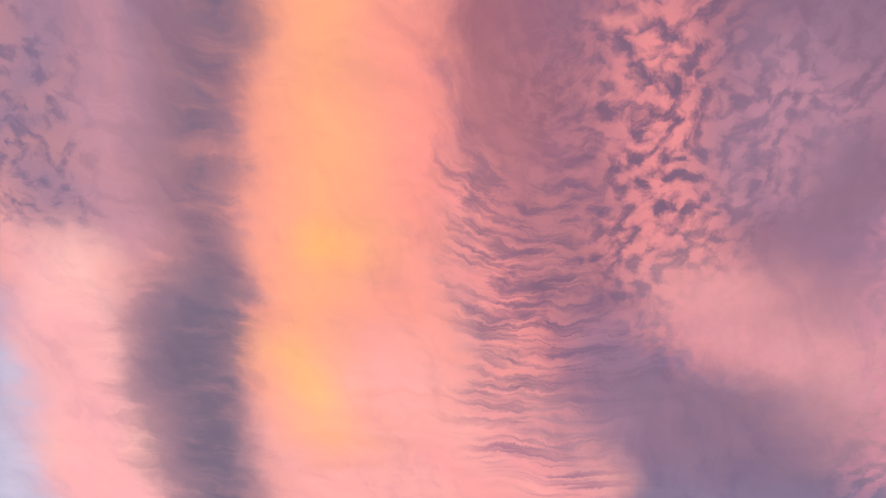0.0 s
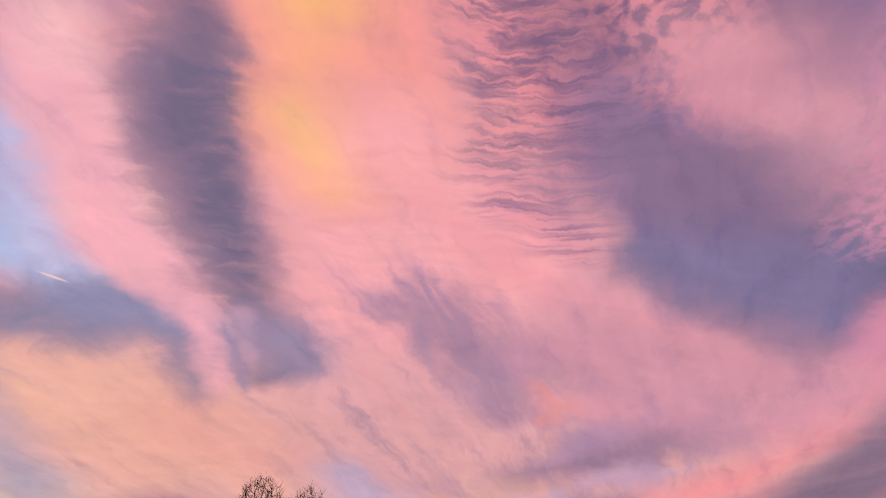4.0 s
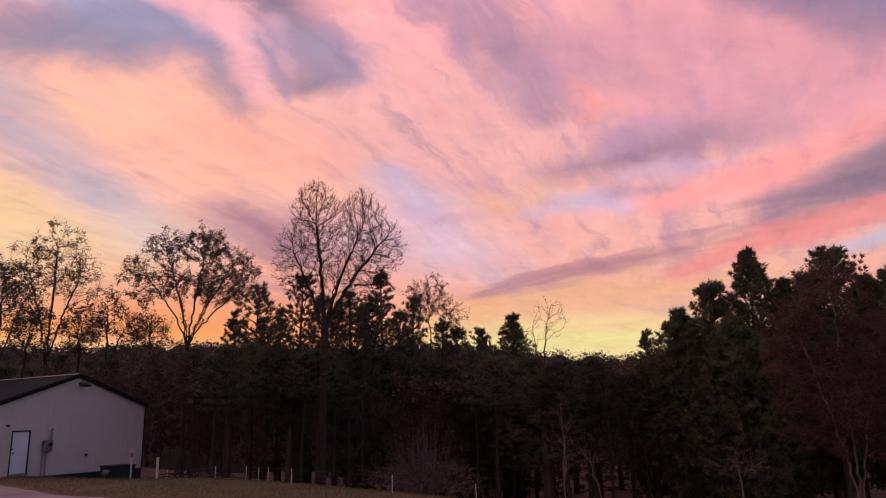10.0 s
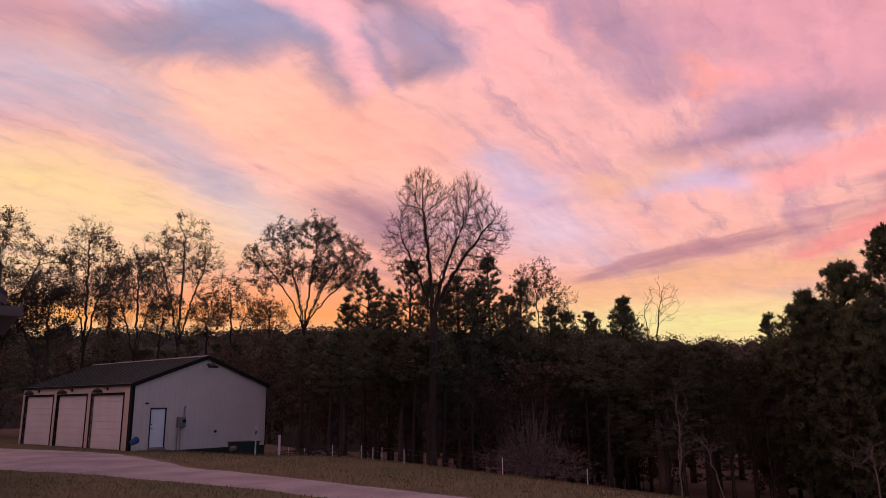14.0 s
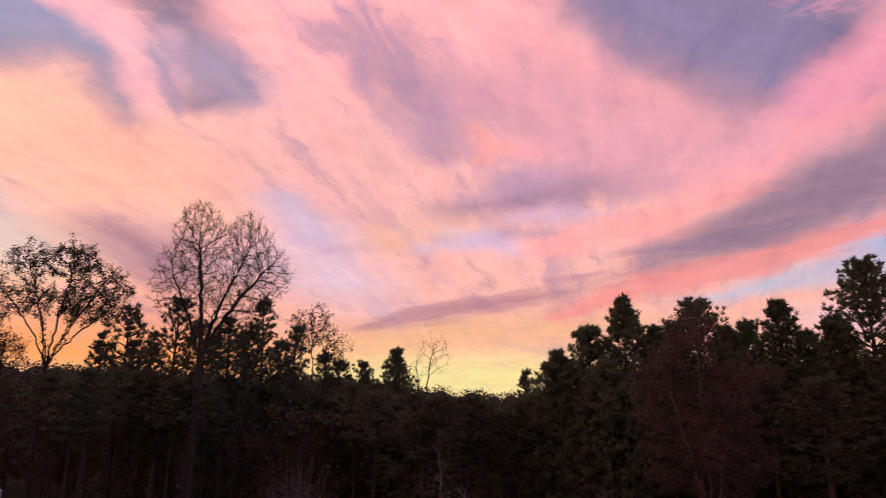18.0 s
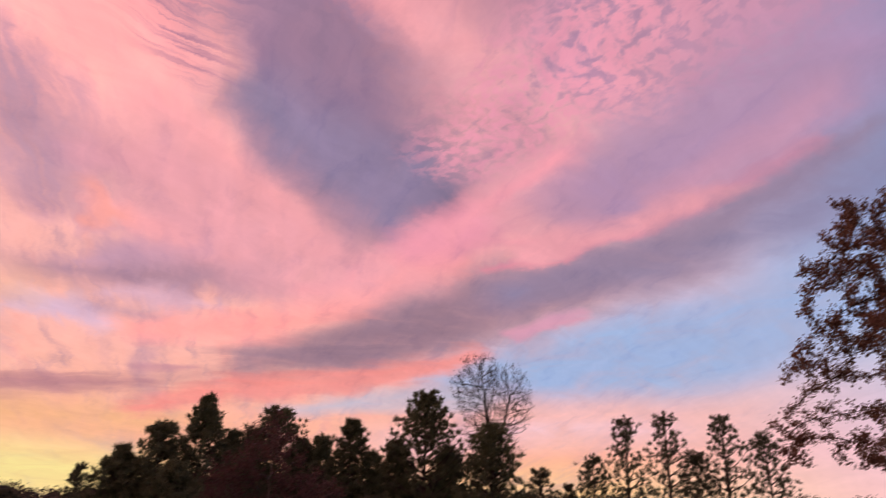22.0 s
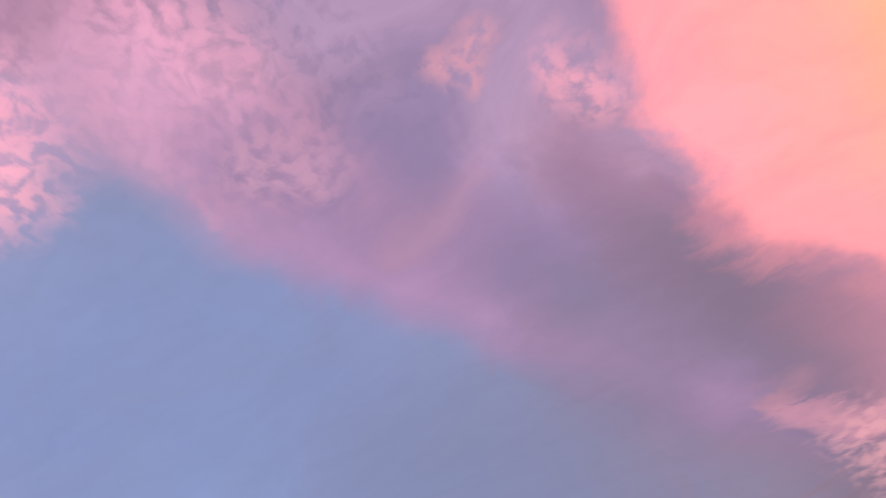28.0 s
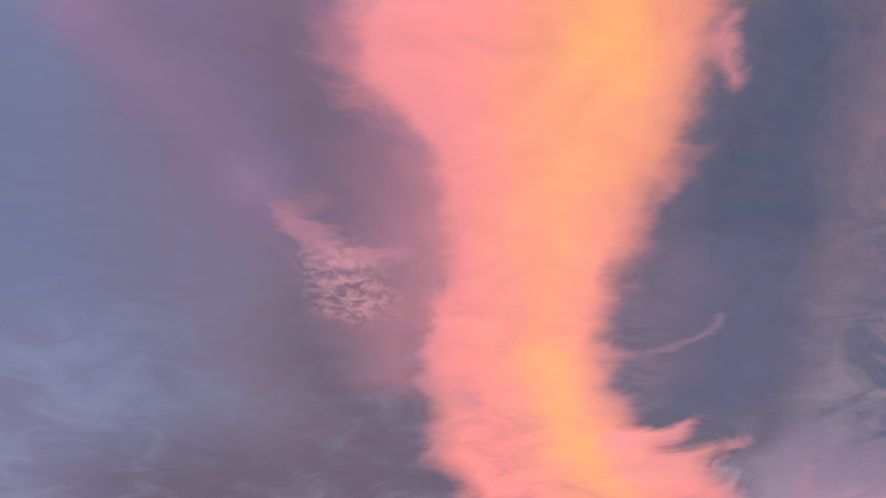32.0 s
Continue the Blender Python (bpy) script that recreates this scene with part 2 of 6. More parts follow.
# blue gap, rose ridge and grey tongue
layer("cloud_layer")
bank([(-34.1, 41.0, 0.05), (-28.3, 37.1, 0.054), (-24.5, 32.5, 0.097), (-18.5, 30.0, 0.098)], (187, 185, 218), 0.95, 0.057, 0.021)
bank([(-26.3, 31.1, 0.094), (-23.8, 31.0, 0.056)], (209, 221, 249), 0.7, 0.107, 0.016)
bank([(-29.5, 38.5, 0.034), (-23.7, 34.2, 0.055), (-20.8, 31.2, 0.067)], (222, 211, 235), 0.9, 0.044, 0.014)
bank([(-24.6, 26.2, 0.073), (-18.9, 27.8, 0.1), (-12.8, 29.3, 0.092), (-9.1, 27.6, 0.059), (-7.3, 24.0, 0.038)], (158, 144, 166), 0.95, 0.068, 0.047)
bank([(-18.3, 28.8, 0.056), (-12.4, 29.2, 0.066)], (171, 164, 195), 0.6, 0.077, 0.038)
bank([(-57.6, 60.5, 0.184), (-42.9, 55.8, 0.138), (-33.0, 51.6, 0.099)], (180, 139, 163), 0.95, 0.056, 0.034)
bank([(-48.5, 62.8, 0.023), (-36.1, 57.0, 0.042), (-26.5, 51.0, 0.054)], (222, 160, 176), 0.8, 0.047, 0.021, 'fray')
bank([(-47.8, 55.2, 0.059), (-34.9, 48.6, 0.066)], (134, 115, 147), 0.85, 0.056, 0.021, 'soft', ('puff', 0.625, 0.275))
bank([(-32.9, 46.1, 0.017), (-28.2, 42.4, 0.04), (-22.3, 38.3, 0.061), (-18.5, 34.3, 0.065)], (269, 189, 203), 0.8, 0.073, 0.027, 'fray')
bank([(-28.9, 46.6, 0.061), (-24.5, 41.4, 0.067), (-15.5, 33.4, 0.089)], (279, 208, 202), 0.92, 0.053, 0.026, 'fray')
bank([(-17.7, 36.0, 0.054)], (279, 228, 189), 0.6, 0.087, 0.011)
bank([(-26.2, 42.0, 0.053), (-20.7, 38.0, 0.059), (-16.5, 34.2, 0.083), (-13.0, 32.3, 0.079), (-9.0, 29.8, 0.049), (-6.5, 26.7, 0.034), (-5.8, 24.6, 0.018)], (275, 192, 195), 0.95, 0.039, 0.026)
bank([(-43.8, 71.0, 0.069), (-32.2, 66.4, 0.062), (-27.6, 60.7, 0.052), (-20.6, 55.5, 0.057), (-16.6, 50.9, 0.047), (-16.0, 45.1, 0.05)], (139, 115, 140), 0.88, 0.059, 0.022, 'fray')
bank([(-19.6, 45.8, 0.052), (-15.2, 42.6, 0.046)], (189, 147, 169), 0.7, 0.061, 0.022, 'fray')
bank([(-13.0, 44.1, 0.044), (-9.7, 39.6, 0.051), (-7.2, 33.6, 0.065)], (156, 130, 152), 0.85, 0.063, 0.032, 'fray')
bank([(-13.4, 46.9, 0.097), (-12.2, 41.5, 0.091), (-9.1, 37.6, 0.073), (-5.6, 33.9, 0.052), (-3.2, 31.1, 0.046)], (132, 115, 138), 0.88, 0.061, 0.031, 'fray')
bank([(-4.3, 31.8, 0.036), (-0.9, 29.1, 0.062), (0.0, 27.4, 0.048), (-2.0, 25.7, 0.035)], (136, 121, 143), 0.93, 0.050, 0.037)
bank([(-16.7, 40.4, 0.04), (-12.3, 36.9, 0.033)], (173, 134, 154), 0.5, 0.056, 0.031, 'fray')
bank([(-6.2, 29.0, 0.008), (-4.5, 26.5, 0.014), (-3.3, 24.7, 0.009)], (171, 147, 173), 0.8, 0.016, 0.015)
bank([(-5.0, 30.4, 0.012), (-3.4, 27.5, 0.01)], (259, 186, 199), 0.7, 0.018, 0.014)
close_layer()
# lit band, north half
layer("cloud_layer")
bank([(-17.2, 78.5, 0.095), (-5.4, 70.2, 0.098), (-3.7, 61.4, 0.119), (0.8, 52.7, 0.125), (3.2, 44.0, 0.15)], (279, 176, 160), 0.97, 0.035, 0.035, 'fray')
bank([(5.6, 42.4, 0.166), (10.7, 35.1, 0.289)], (279, 189, 184), 0.95, 0.097, 0.031, 'fray')
bank([(-20.3, 75.4, 0.052), (-5.1, 61.2, 0.057), (-2.9, 54.6, 0.051), (-3.6, 45.9, 0.035), (0.5, 41.1, 0.039)], (279, 191, 139), 0.85, 0.077, 0.016)
bank([(-2.5, 55.6, 0.029)], (279, 206, 123), 0.7, 0.047, 0.007)
bank([(-4.2, 46.7, 0.022), (-1.1, 44.0, 0.025)], (279, 213, 130), 0.8, 0.038, 0.009)
bank([(7.1, 72.7, 0.028), (10.7, 65.9, 0.029), (8.4, 59.6, 0.023)], (279, 160, 154), 0.6, 0.050, 0.015)
bank([(-2.6, 46.3, 0.037), (0.8, 42.2, 0.04)], (286, 203, 158), 0.6, 0.078, 0.019)
close_layer()
# rippled field: mauve sheet with rose ribs
layer("cloud_layer")
bank([(39.7, 78.8, 0.076), (30.1, 70.3, 0.078), (28.1, 61.5, 0.106), (28.7, 53.1, 0.123), (30.6, 45.6, 0.097)], (182, 119, 139), 0.93, 0.041, 0.018, 'ripple')
bank([(73.8, 68.6, 0.162), (55.2, 59.8, 0.18), (48.6, 49.2, 0.184)], (150, 107, 133), 0.95, 0.056, 0.021)
bank([(80.4, 60.1, 0.113), (69.7, 54.8, 0.095), (63.9, 48.5, 0.081)], (113, 87, 117), 1.0, 0.077, 0.032)
bank([(33.8, 44.1, 0.109), (40.1, 38.4, 0.134), (50.2, 32.9, 0.166)], (176, 134, 165), 0.93, 0.074, 0.033)
bank([(26.6, 73.2, 0.047), (30.0, 66.7, 0.043)], (163, 104, 121), 0.6, 0.056, 0.014)
bank([(14.7, 61.0, 0.054), (17.5, 54.1, 0.067), (20.6, 46.7, 0.073), (25.3, 40.2, 0.06)], (274, 167, 167), 0.85, 0.071, 0.018, 'ripple', ('ripple', 0.323, 0.748))
bank([(33.1, 67.7, 0.077), (32.4, 59.1, 0.084)], (215, 139, 152), 0.5, 0.069, 0.015, 'ripple', ('ripple', 0.323, 0.748))
bank([(30.6, 55.6, 0.079), (30.1, 49.2, 0.093), (32.7, 43.0, 0.083)], (132, 104, 136), 0.75, 0.069, 0.017, 'ripple', ('ripple', 0.663, 0.287))
bank([(17.7, 62.3, 0.03), (18.0, 52.3, 0.051), (20.3, 45.0, 0.046)], (165, 119, 143), 0.75, 0.045, 0.008, 'ripple', ('ripple', 0.663, 0.287))
bank([(58.7, 66.0, 0.061), (48.4, 59.7, 0.072), (43.3, 52.4, 0.077), (41.6, 44.9, 0.066)], (270, 165, 167), 0.85, 0.071, 0.030, 'soft', ('puff', 0.34, 0.74))
bank([(57.7, 64.2, 0.083), (47.1, 57.6, 0.082), (40.8, 49.8, 0.081)], (132, 104, 134), 0.7, 0.071, 0.030, 'soft', ('puff', 0.545, 0.195))
bank([(51.8, 69.3, 0.008), (58.2, 68.3, 0.008)], (263, 165, 165), 0.7, 0.010, 0.009)
bank([(42.4, 47.2, 0.027), (48.2, 46.3, 0.025), (52.2, 45.2, 0.008)], (279, 178, 178), 0.92, 0.025, 0.025)
bank([(41.9, 44.4, 0.028), (48.4, 41.9, 0.047), (50.9, 40.9, 0.024)], (279, 178, 180), 0.92, 0.035, 0.032)
bank([(55.0, 46.2, 0.069), (55.8, 41.5, 0.048)], (184, 130, 152), 0.6, 0.063, 0.023)
bank([(51.9, 36.3, 0.03)], (259, 165, 178), 0.7, 0.041, 0.030)
bank([(34.9, 38.0, 0.062), (42.1, 34.0, 0.079), (49.6, 30.0, 0.125)], (153, 124, 165), 0.9, 0.089, 0.026)
bank([(34.7, 32.7, 0.087), (41.4, 29.1, 0.121), (48.2, 26.4, 0.169)], (131, 117, 153), 0.92, 0.073, 0.035, 'fibre')
bank([(41.5, 23.0, 0.064), (45.0, 21.9, 0.107)], (144, 120, 158), 0.9, 0.086, 0.047)
bank([(34.0, 42.2, 0.056), (39.2, 37.7, 0.126), (46.9, 32.2, 0.191), (52.9, 29.7, 0.214)], (115, 102, 128), 0.88, 0.095, 0.035)
bank([(33.4, 35.0, 0.059), (39.1, 30.0, 0.089), (42.8, 25.7, 0.079), (42.2, 23.3, 0.029)], (105, 99, 124), 0.92, 0.059, 0.029, 'fibre')
bank([(45.0, 40.2, 0.058), (50.6, 36.7, 0.06)], (158, 115, 134), 0.5, 0.093, 0.029, 'soft', ('puff', 0.34, 0.74))
close_layer()
# rose sheet with slanting mauve streaks
layer("cloud_layer")
bank([(18.3, 40.2, 0.037), (23.7, 37.5, 0.039), (28.6, 34.7, 0.032)], (220, 144, 169), 0.8, 0.063, 0.013, 'ripple', ('ripple', 0.663, 0.287))
bank([(17.3, 43.3, 0.028), (20.5, 38.9, 0.044), (25.6, 35.3, 0.037)], (259, 162, 171), 0.8, 0.059, 0.011, 'ripple', ('ripple', 0.323, 0.748))
bank([(17.3, 44.2, 0.048), (21.7, 39.6, 0.065), (26.8, 36.1, 0.048)], (152, 113, 139), 0.6, 0.073, 0.011, 'ripple', ('ripple', 0.663, 0.287))
bank([(11.3, 40.0, 0.035), (18.0, 35.5, 0.039), (23.1, 32.4, 0.031), (33.5, 28.0, 0.04), (39.7, 23.4, 0.045)], (275, 177, 179), 0.8, 0.052, 0.027, 'fibre')
bank([(3.7, 34.9, 0.027), (8.7, 32.9, 0.068), (13.5, 30.2, 0.093), (17.0, 26.9, 0.094), (18.3, 23.3, 0.06)], (203, 149, 173), 0.85, 0.081, 0.045, 'fibre', ('fibre', 0.715, 0.265))
bank([(8.6, 33.3, 0.028), (12.4, 30.7, 0.061), (16.7, 27.4, 0.079), (17.8, 23.7, 0.044)], (197, 147, 169), 0.6, 0.091, 0.044, 'fibre')
bank([(25.6, 28.1, 0.084), (33.4, 25.2, 0.109), (37.3, 24.2, 0.097)], (185, 129, 141), 0.8, 0.122, 0.047, 'fibre')
bank([(10.4, 31.6, 0.051), (15.0, 27.5, 0.068), (17.6, 23.9, 0.044)], (177, 135, 151), 0.45, 0.092, 0.041, 'fibre')
bank([(28.9, 24.2, 0.048), (34.2, 22.3, 0.061)], (177, 133, 149), 0.7, 0.082, 0.049, 'fibre')
bank([(20.0, 19.1, 0.041), (25.7, 19.9, 0.076), (30.4, 21.0, 0.103), (34.4, 20.9, 0.092)], (190, 143, 164), 0.85, 0.103, 0.076, 'fibre')
bank([(21.7, 22.6, 0.037), (27.6, 23.9, 0.058), (33.6, 23.6, 0.053)], (212, 154, 173), 0.7, 0.064, 0.058, 'fibre')
bank([(19.5, 27.3, 0.045), (24.6, 27.8, 0.044), (28.6, 27.4, 0.04)], (222, 154, 173), 0.6, 0.053, 0.040, 'fibre')
bank([(21.4, 24.9, 0.033), (28.8, 22.5, 0.036), (32.4, 22.0, 0.034)], (275, 179, 179), 0.7, 0.041, 0.036, 'fibre')
bank([(19.0, 18.8, 0.055), (26.0, 19.8, 0.091), (30.9, 21.0, 0.102), (35.4, 20.9, 0.083)], (173, 135, 155), 0.8, 0.114, 0.072, 'fibre')
bank([(17.9, 16.5, 0.034), (22.3, 16.7, 0.058), (26.1, 16.9, 0.032)], (189, 151, 171), 0.7, 0.058, 0.058, 'fibre')
bank([(20.4, 25.6, 0.023), (23.0, 24.0, 0.03), (21.1, 23.0, 0.024)], (257, 165, 151), 0.8, 0.030, 0.033, 'fibre')
bank([(16.5, 15.8, 0.033), (20.2, 16.5, 0.077), (23.4, 15.9, 0.04)], (220, 188, 216), 0.8, 0.066, 0.066, 'fibre')
bank([(23.6, 18.1, 0.03), (27.3, 18.4, 0.051), (30.9, 18.3, 0.029)], (231, 184, 205), 0.7, 0.051, 0.051, 'fibre')
bank([(5.4, 16.5, 0.016), (8.7, 15.7, 0.037), (13.3, 15.9, 0.023)], (216, 169, 191), 0.7, 0.044, 0.038, 'fibre')
bank([(12.0, 17.4, 0.026), (13.8, 16.1, 0.032)], (257, 173, 141), 0.7, 0.047, 0.026)
bank([(-7.4, 21.5, 0.132), (-2.6, 19.9, 0.114)], (257, 167, 151), 0.6, 0.186, 0.055, 'fibre')
bank([(-3.9, 28.9, 0.07), (-0.8, 28.6, 0.072), (1.0, 27.1, 0.042)], (182, 159, 184), 0.8, 0.086, 0.038)
bank([(9.2, 32.1, 0.056), (14.3, 29.2, 0.086), (16.5, 26.0, 0.075), (18.0, 24.9, 0.042)], (190, 151, 173), 0.7, 0.091, 0.037, 'fibre', ('fibre', 0.715, 0.265))
bank([(21.2, 19.8, 0.028), (25.4, 21.4, 0.05), (29.7, 22.4, 0.028)], (200, 155, 180), 0.8, 0.056, 0.050, 'fibre')
bank([(4.7, 18.9, 0.037), (7.0, 16.7, 0.054)], (208, 184, 208), 0.7, 0.080, 0.035, 'fibre')
bank([(13.3, 16.5, 0.093), (17.7, 17.3, 0.076)], (247, 190, 161), 0.6, 0.138, 0.054, 'fibre')
close_layer()
# low bank, pink ridge, blue gap
layer("cloud_layer")
bank([(52.4, 13.8, 0.175), (59.7, 14.7, 0.265), (66.8, 15.2, 0.403)], (159, 182, 221), 0.93, 0.215, 0.044)
bank([(60.0, 13.9, 0.177), (73.6, 16.6, 0.257), (87.1, 19.9, 0.318), (97.7, 21.4, 0.304)], (160, 179, 220), 0.9, 0.228, 0.034)
bank([(83.7, 25.4, 0.114), (97.1, 27.2, 0.177)], (130, 145, 189), 0.85, 0.200, 0.034)
bank([(38.6, 10.8, 0.05), (45.4, 12.0, 0.096), (51.4, 12.2, 0.143)], (190, 190, 211), 0.85, 0.097, 0.049, 'drift')
bank([(48.1, 8.9, 0.185), (60.1, 10.2, 0.2), (66.6, 9.9, 0.193)], (242, 196, 206), 0.8, 0.281, 0.055)
bank([(33.8, 34.2, 0.097), (39.4, 31.5, 0.134), (47.3, 30.7, 0.107), (43.1, 26.9, 0.073), (41.8, 24.3, 0.024)], (147, 130, 161), 0.8, 0.078, 0.032, 'fibre')
bank([(35.4, 35.0, 0.068), (40.0, 30.9, 0.095), (45.1, 27.8, 0.088), (46.6, 24.9, 0.033)], (153, 133, 166), 0.7, 0.079, 0.029)
bank([(55.5, 31.9, 0.049), (60.9, 28.0, 0.099), (67.3, 27.5, 0.148)], (176, 138, 169), 0.85, 0.094, 0.038)
bank([(64.2, 28.6, 0.117), (74.7, 31.5, 0.156), (85.4, 34.7, 0.135)], (178, 143, 179), 0.85, 0.164, 0.052)
bank([(35.4, 14.7, 0.067), (42.0, 15.6, 0.144), (49.0, 18.2, 0.189), (55.7, 20.5, 0.157), (61.8, 21.5, 0.118), (68.9, 22.4, 0.12)], (147, 124, 149), 0.85, 0.133, 0.072, 'drift')
bank([(35.7, 13.9, 0.09), (42.4, 15.2, 0.148), (50.4, 18.8, 0.156), (59.6, 20.8, 0.146)], (158, 124, 141), 0.6, 0.129, 0.068, 'drift')
bank([(56.7, 20.6, 0.079), (66.8, 22.3, 0.094), (79.0, 25.0, 0.116), (85.4, 26.9, 0.08)], (143, 133, 166), 0.85, 0.116, 0.041, 'drift')
bank([(39.4, 20.4, 0.039), (46.2, 22.7, 0.061), (50.5, 25.2, 0.055), (54.0, 27.3, 0.034), (58.2, 29.4, 0.024), (61.6, 31.7, 0.023)], (247, 159, 173), 0.95, 0.051, 0.042, 'drift')
bank([(48.5, 23.3, 0.052), (53.2, 24.9, 0.071), (57.5, 24.6, 0.053), (62.0, 24.9, 0.05)], (229, 147, 167), 0.8, 0.095, 0.056)
bank([(54.2, 22.5, 0.016), (58.1, 22.8, 0.026), (61.3, 23.0, 0.019), (63.8, 24.3, 0.018)], (225, 141, 159), 0.85, 0.019, 0.026)
bank([(55.6, 22.7, 0.014), (62.3, 23.7, 0.026), (67.3, 25.0, 0.032), (74.4, 27.1, 0.025), (81.0, 29.2, 0.03)], (216, 139, 162), 0.8, 0.028, 0.033)
bank([(28.0, 10.2, 0.065), (34.9, 12.5, 0.114), (41.9, 13.5, 0.077), (48.6, 14.8, 0.061), (52.6, 15.7, 0.031)], (247, 147, 141), 0.92, 0.067, 0.067, 'drift')
bank([(26.9, 15.7, 0.064), (34.5, 17.0, 0.102), (41.1, 19.0, 0.055), (45.6, 21.3, 0.041), (49.9, 23.1, 0.046)], (275, 169, 164), 0.88, 0.082, 0.055, 'drift')
bank([(56.1, 17.5, 0.028), (59.4, 18.1, 0.03), (62.5, 18.5, 0.016)], (221, 155, 178), 0.9, 0.027, 0.027)
bank([(36.3, 11.9, 0.069), (42.9, 12.9, 0.055), (49.3, 14.7, 0.038), (53.5, 16.2, 0.024)], (244, 151, 147), 0.9, 0.051, 0.042)
bank([(56.6, 17.2, 0.025), (59.7, 18.4, 0.029), (62.5, 19.0, 0.02)], (218, 158, 183), 0.9, 0.026, 0.026)
bank([(11.9, 9.7, 0.032), (16.9, 10.7, 0.083), (21.6, 11.3, 0.082), (28.0, 12.1, 0.036)], (184, 124, 138), 0.7, 0.057, 0.063, 'drift')
bank([(11.4, 9.5, 0.055), (17.6, 10.4, 0.101), (23.0, 11.3, 0.09), (27.3, 12.0, 0.072), (31.7, 13.0, 0.073)], (179, 130, 141), 0.4, 0.069, 0.069, 'drift')
bank([(27.1, 13.1, 0.017), (28.9, 13.3, 0.028), (31.0, 13.5, 0.016)], (200, 141, 155), 0.8, 0.033, 0.030, 'drift')
bank([(34.7, 13.7, 0.075), (39.4, 15.2, 0.118), (44.2, 16.4, 0.142), (48.9, 17.8, 0.161)], (134, 109, 126), 0.4, 0.131, 0.078, 'drift')
close_layer()
# rose field with small puffs, turning to blue
layer("cloud_layer")
bank([(25.3, 29.2, 0.128), (31.6, 25.0, 0.185), (39.1, 22.0, 0.18), (46.2, 22.3, 0.115)], (244, 168, 178), 0.85, 0.142, 0.046, 'fibre')
bank([(29.9, 41.7, 0.097), (37.6, 39.0, 0.097), (44.7, 36.2, 0.081)], (168, 130, 156), 0.75, 0.098, 0.036, 'fibre')
bank([(41.5, 45.9, 0.03), (48.3, 42.5, 0.043), (53.6, 39.3, 0.037), (55.2, 35.0, 0.027)], (239, 156, 170), 0.6, 0.058, 0.032)
bank([(48.6, 24.3, 0.076), (54.1, 26.7, 0.074), (58.9, 30.2, 0.047), (62.0, 32.2, 0.024)], (241, 156, 176), 0.9, 0.062, 0.042)
bank([(60.7, 45.4, 0.098), (67.5, 43.8, 0.117), (76.1, 45.4, 0.131)], (160, 124, 156), 0.85, 0.090, 0.033)
bank([(42.4, 48.2, 0.058), (48.0, 44.7, 0.065), (52.7, 35.6, 0.092), (59.1, 27.4, 0.115)], (236, 168, 176), 0.7, 0.079, 0.025)
bank([(59.2, 53.3, 0.109), (77.5, 57.5, 0.124), (102.9, 60.9, 0.118), (123.3, 58.7, 0.1)], (168, 129, 155), 0.93, 0.065, 0.024)
bank([(67.8, 39.3, 0.182), (79.2, 43.3, 0.173), (91.4, 48.0, 0.117)], (191, 142, 170), 0.93, 0.093, 0.030)
bank([(70.5, 31.1, 0.109), (79.2, 34.3, 0.091)], (183, 148, 176), 0.8, 0.104, 0.031)
bank([(66.6, 37.2, 0.112), (72.9, 42.2, 0.125), (83.9, 44.8, 0.128), (93.5, 47.1, 0.1)], (236, 163, 180), 0.92, 0.076, 0.027, 'soft', ('puff', 0.372, 0.697))
bank([(68.2, 46.2, 0.062), (80.1, 49.8, 0.07), (92.6, 52.5, 0.058)], (222, 153, 178), 0.7, 0.081, 0.024, 'soft', ('puff', 0.25, 0.75))
bank([(62.6, 48.3, 0.061), (67.4, 47.9, 0.042)], (161, 122, 146), 0.8, 0.056, 0.021)
bank([(71.3, 56.9, 0.076), (87.4, 57.6, 0.069)], (152, 114, 140), 0.7, 0.069, 0.020, 'soft', ('puff', 0.625, 0.275))
bank([(56.7, 53.7, 0.061), (63.7, 57.4, 0.058), (67.6, 53.8, 0.04)], (215, 150, 170), 0.8, 0.054, 0.019, 'soft', ('puff', 0.34, 0.74))
bank([(95.8, 61.1, 0.062), (107.3, 58.0, 0.057), (119.3, 56.1, 0.05)], (185, 137, 165), 0.8, 0.055, 0.019, 'soft', ('puff', 0.34, 0.74))
bank([(115.0, 53.4, 0.009), (118.1, 52.4, 0.009), (122.0, 55.5, 0.016)], (183, 135, 163), 0.7, 0.014, 0.012)
bank([(52.4, 32.4, 0.087), (59.5, 36.6, 0.116), (66.3, 41.2, 0.089), (69.9, 44.1, 0.061)], (237, 156, 179), 0.85, 0.082, 0.024, 'soft', ('puff', 0.375, 0.725))
bank([(54.3, 34.0, 0.082), (61.7, 38.5, 0.1), (66.9, 40.8, 0.073)], (158, 126, 158), 0.5, 0.086, 0.026, 'soft', ('puff', 0.49, 0.19))
bank([(76.3, 37.2, 0.09), (85.9, 41.5, 0.091), (90.6, 43.1, 0.065)], (191, 141, 174), 0.6, 0.095, 0.023, 'soft', ('puff', 0.34, 0.74))
bank([(70.3, 27.7, 0.041), (78.0, 30.7, 0.043), (82.7, 32.5, 0.032)], (226, 159, 180), 0.8, 0.058, 0.030)
bank([(58.7, 23.5, 0.07), (64.6, 25.3, 0.067), (71.9, 26.8, 0.032), (76.4, 27.3, 0.01)], (236, 161, 172), 0.92, 0.032, 0.032)
bank([(60.0, 20.9, 0.079), (69.5, 23.6, 0.063), (77.5, 26.6, 0.041), (85.2, 29.5, 0.032)], (150, 129, 155), 0.8, 0.048, 0.028)
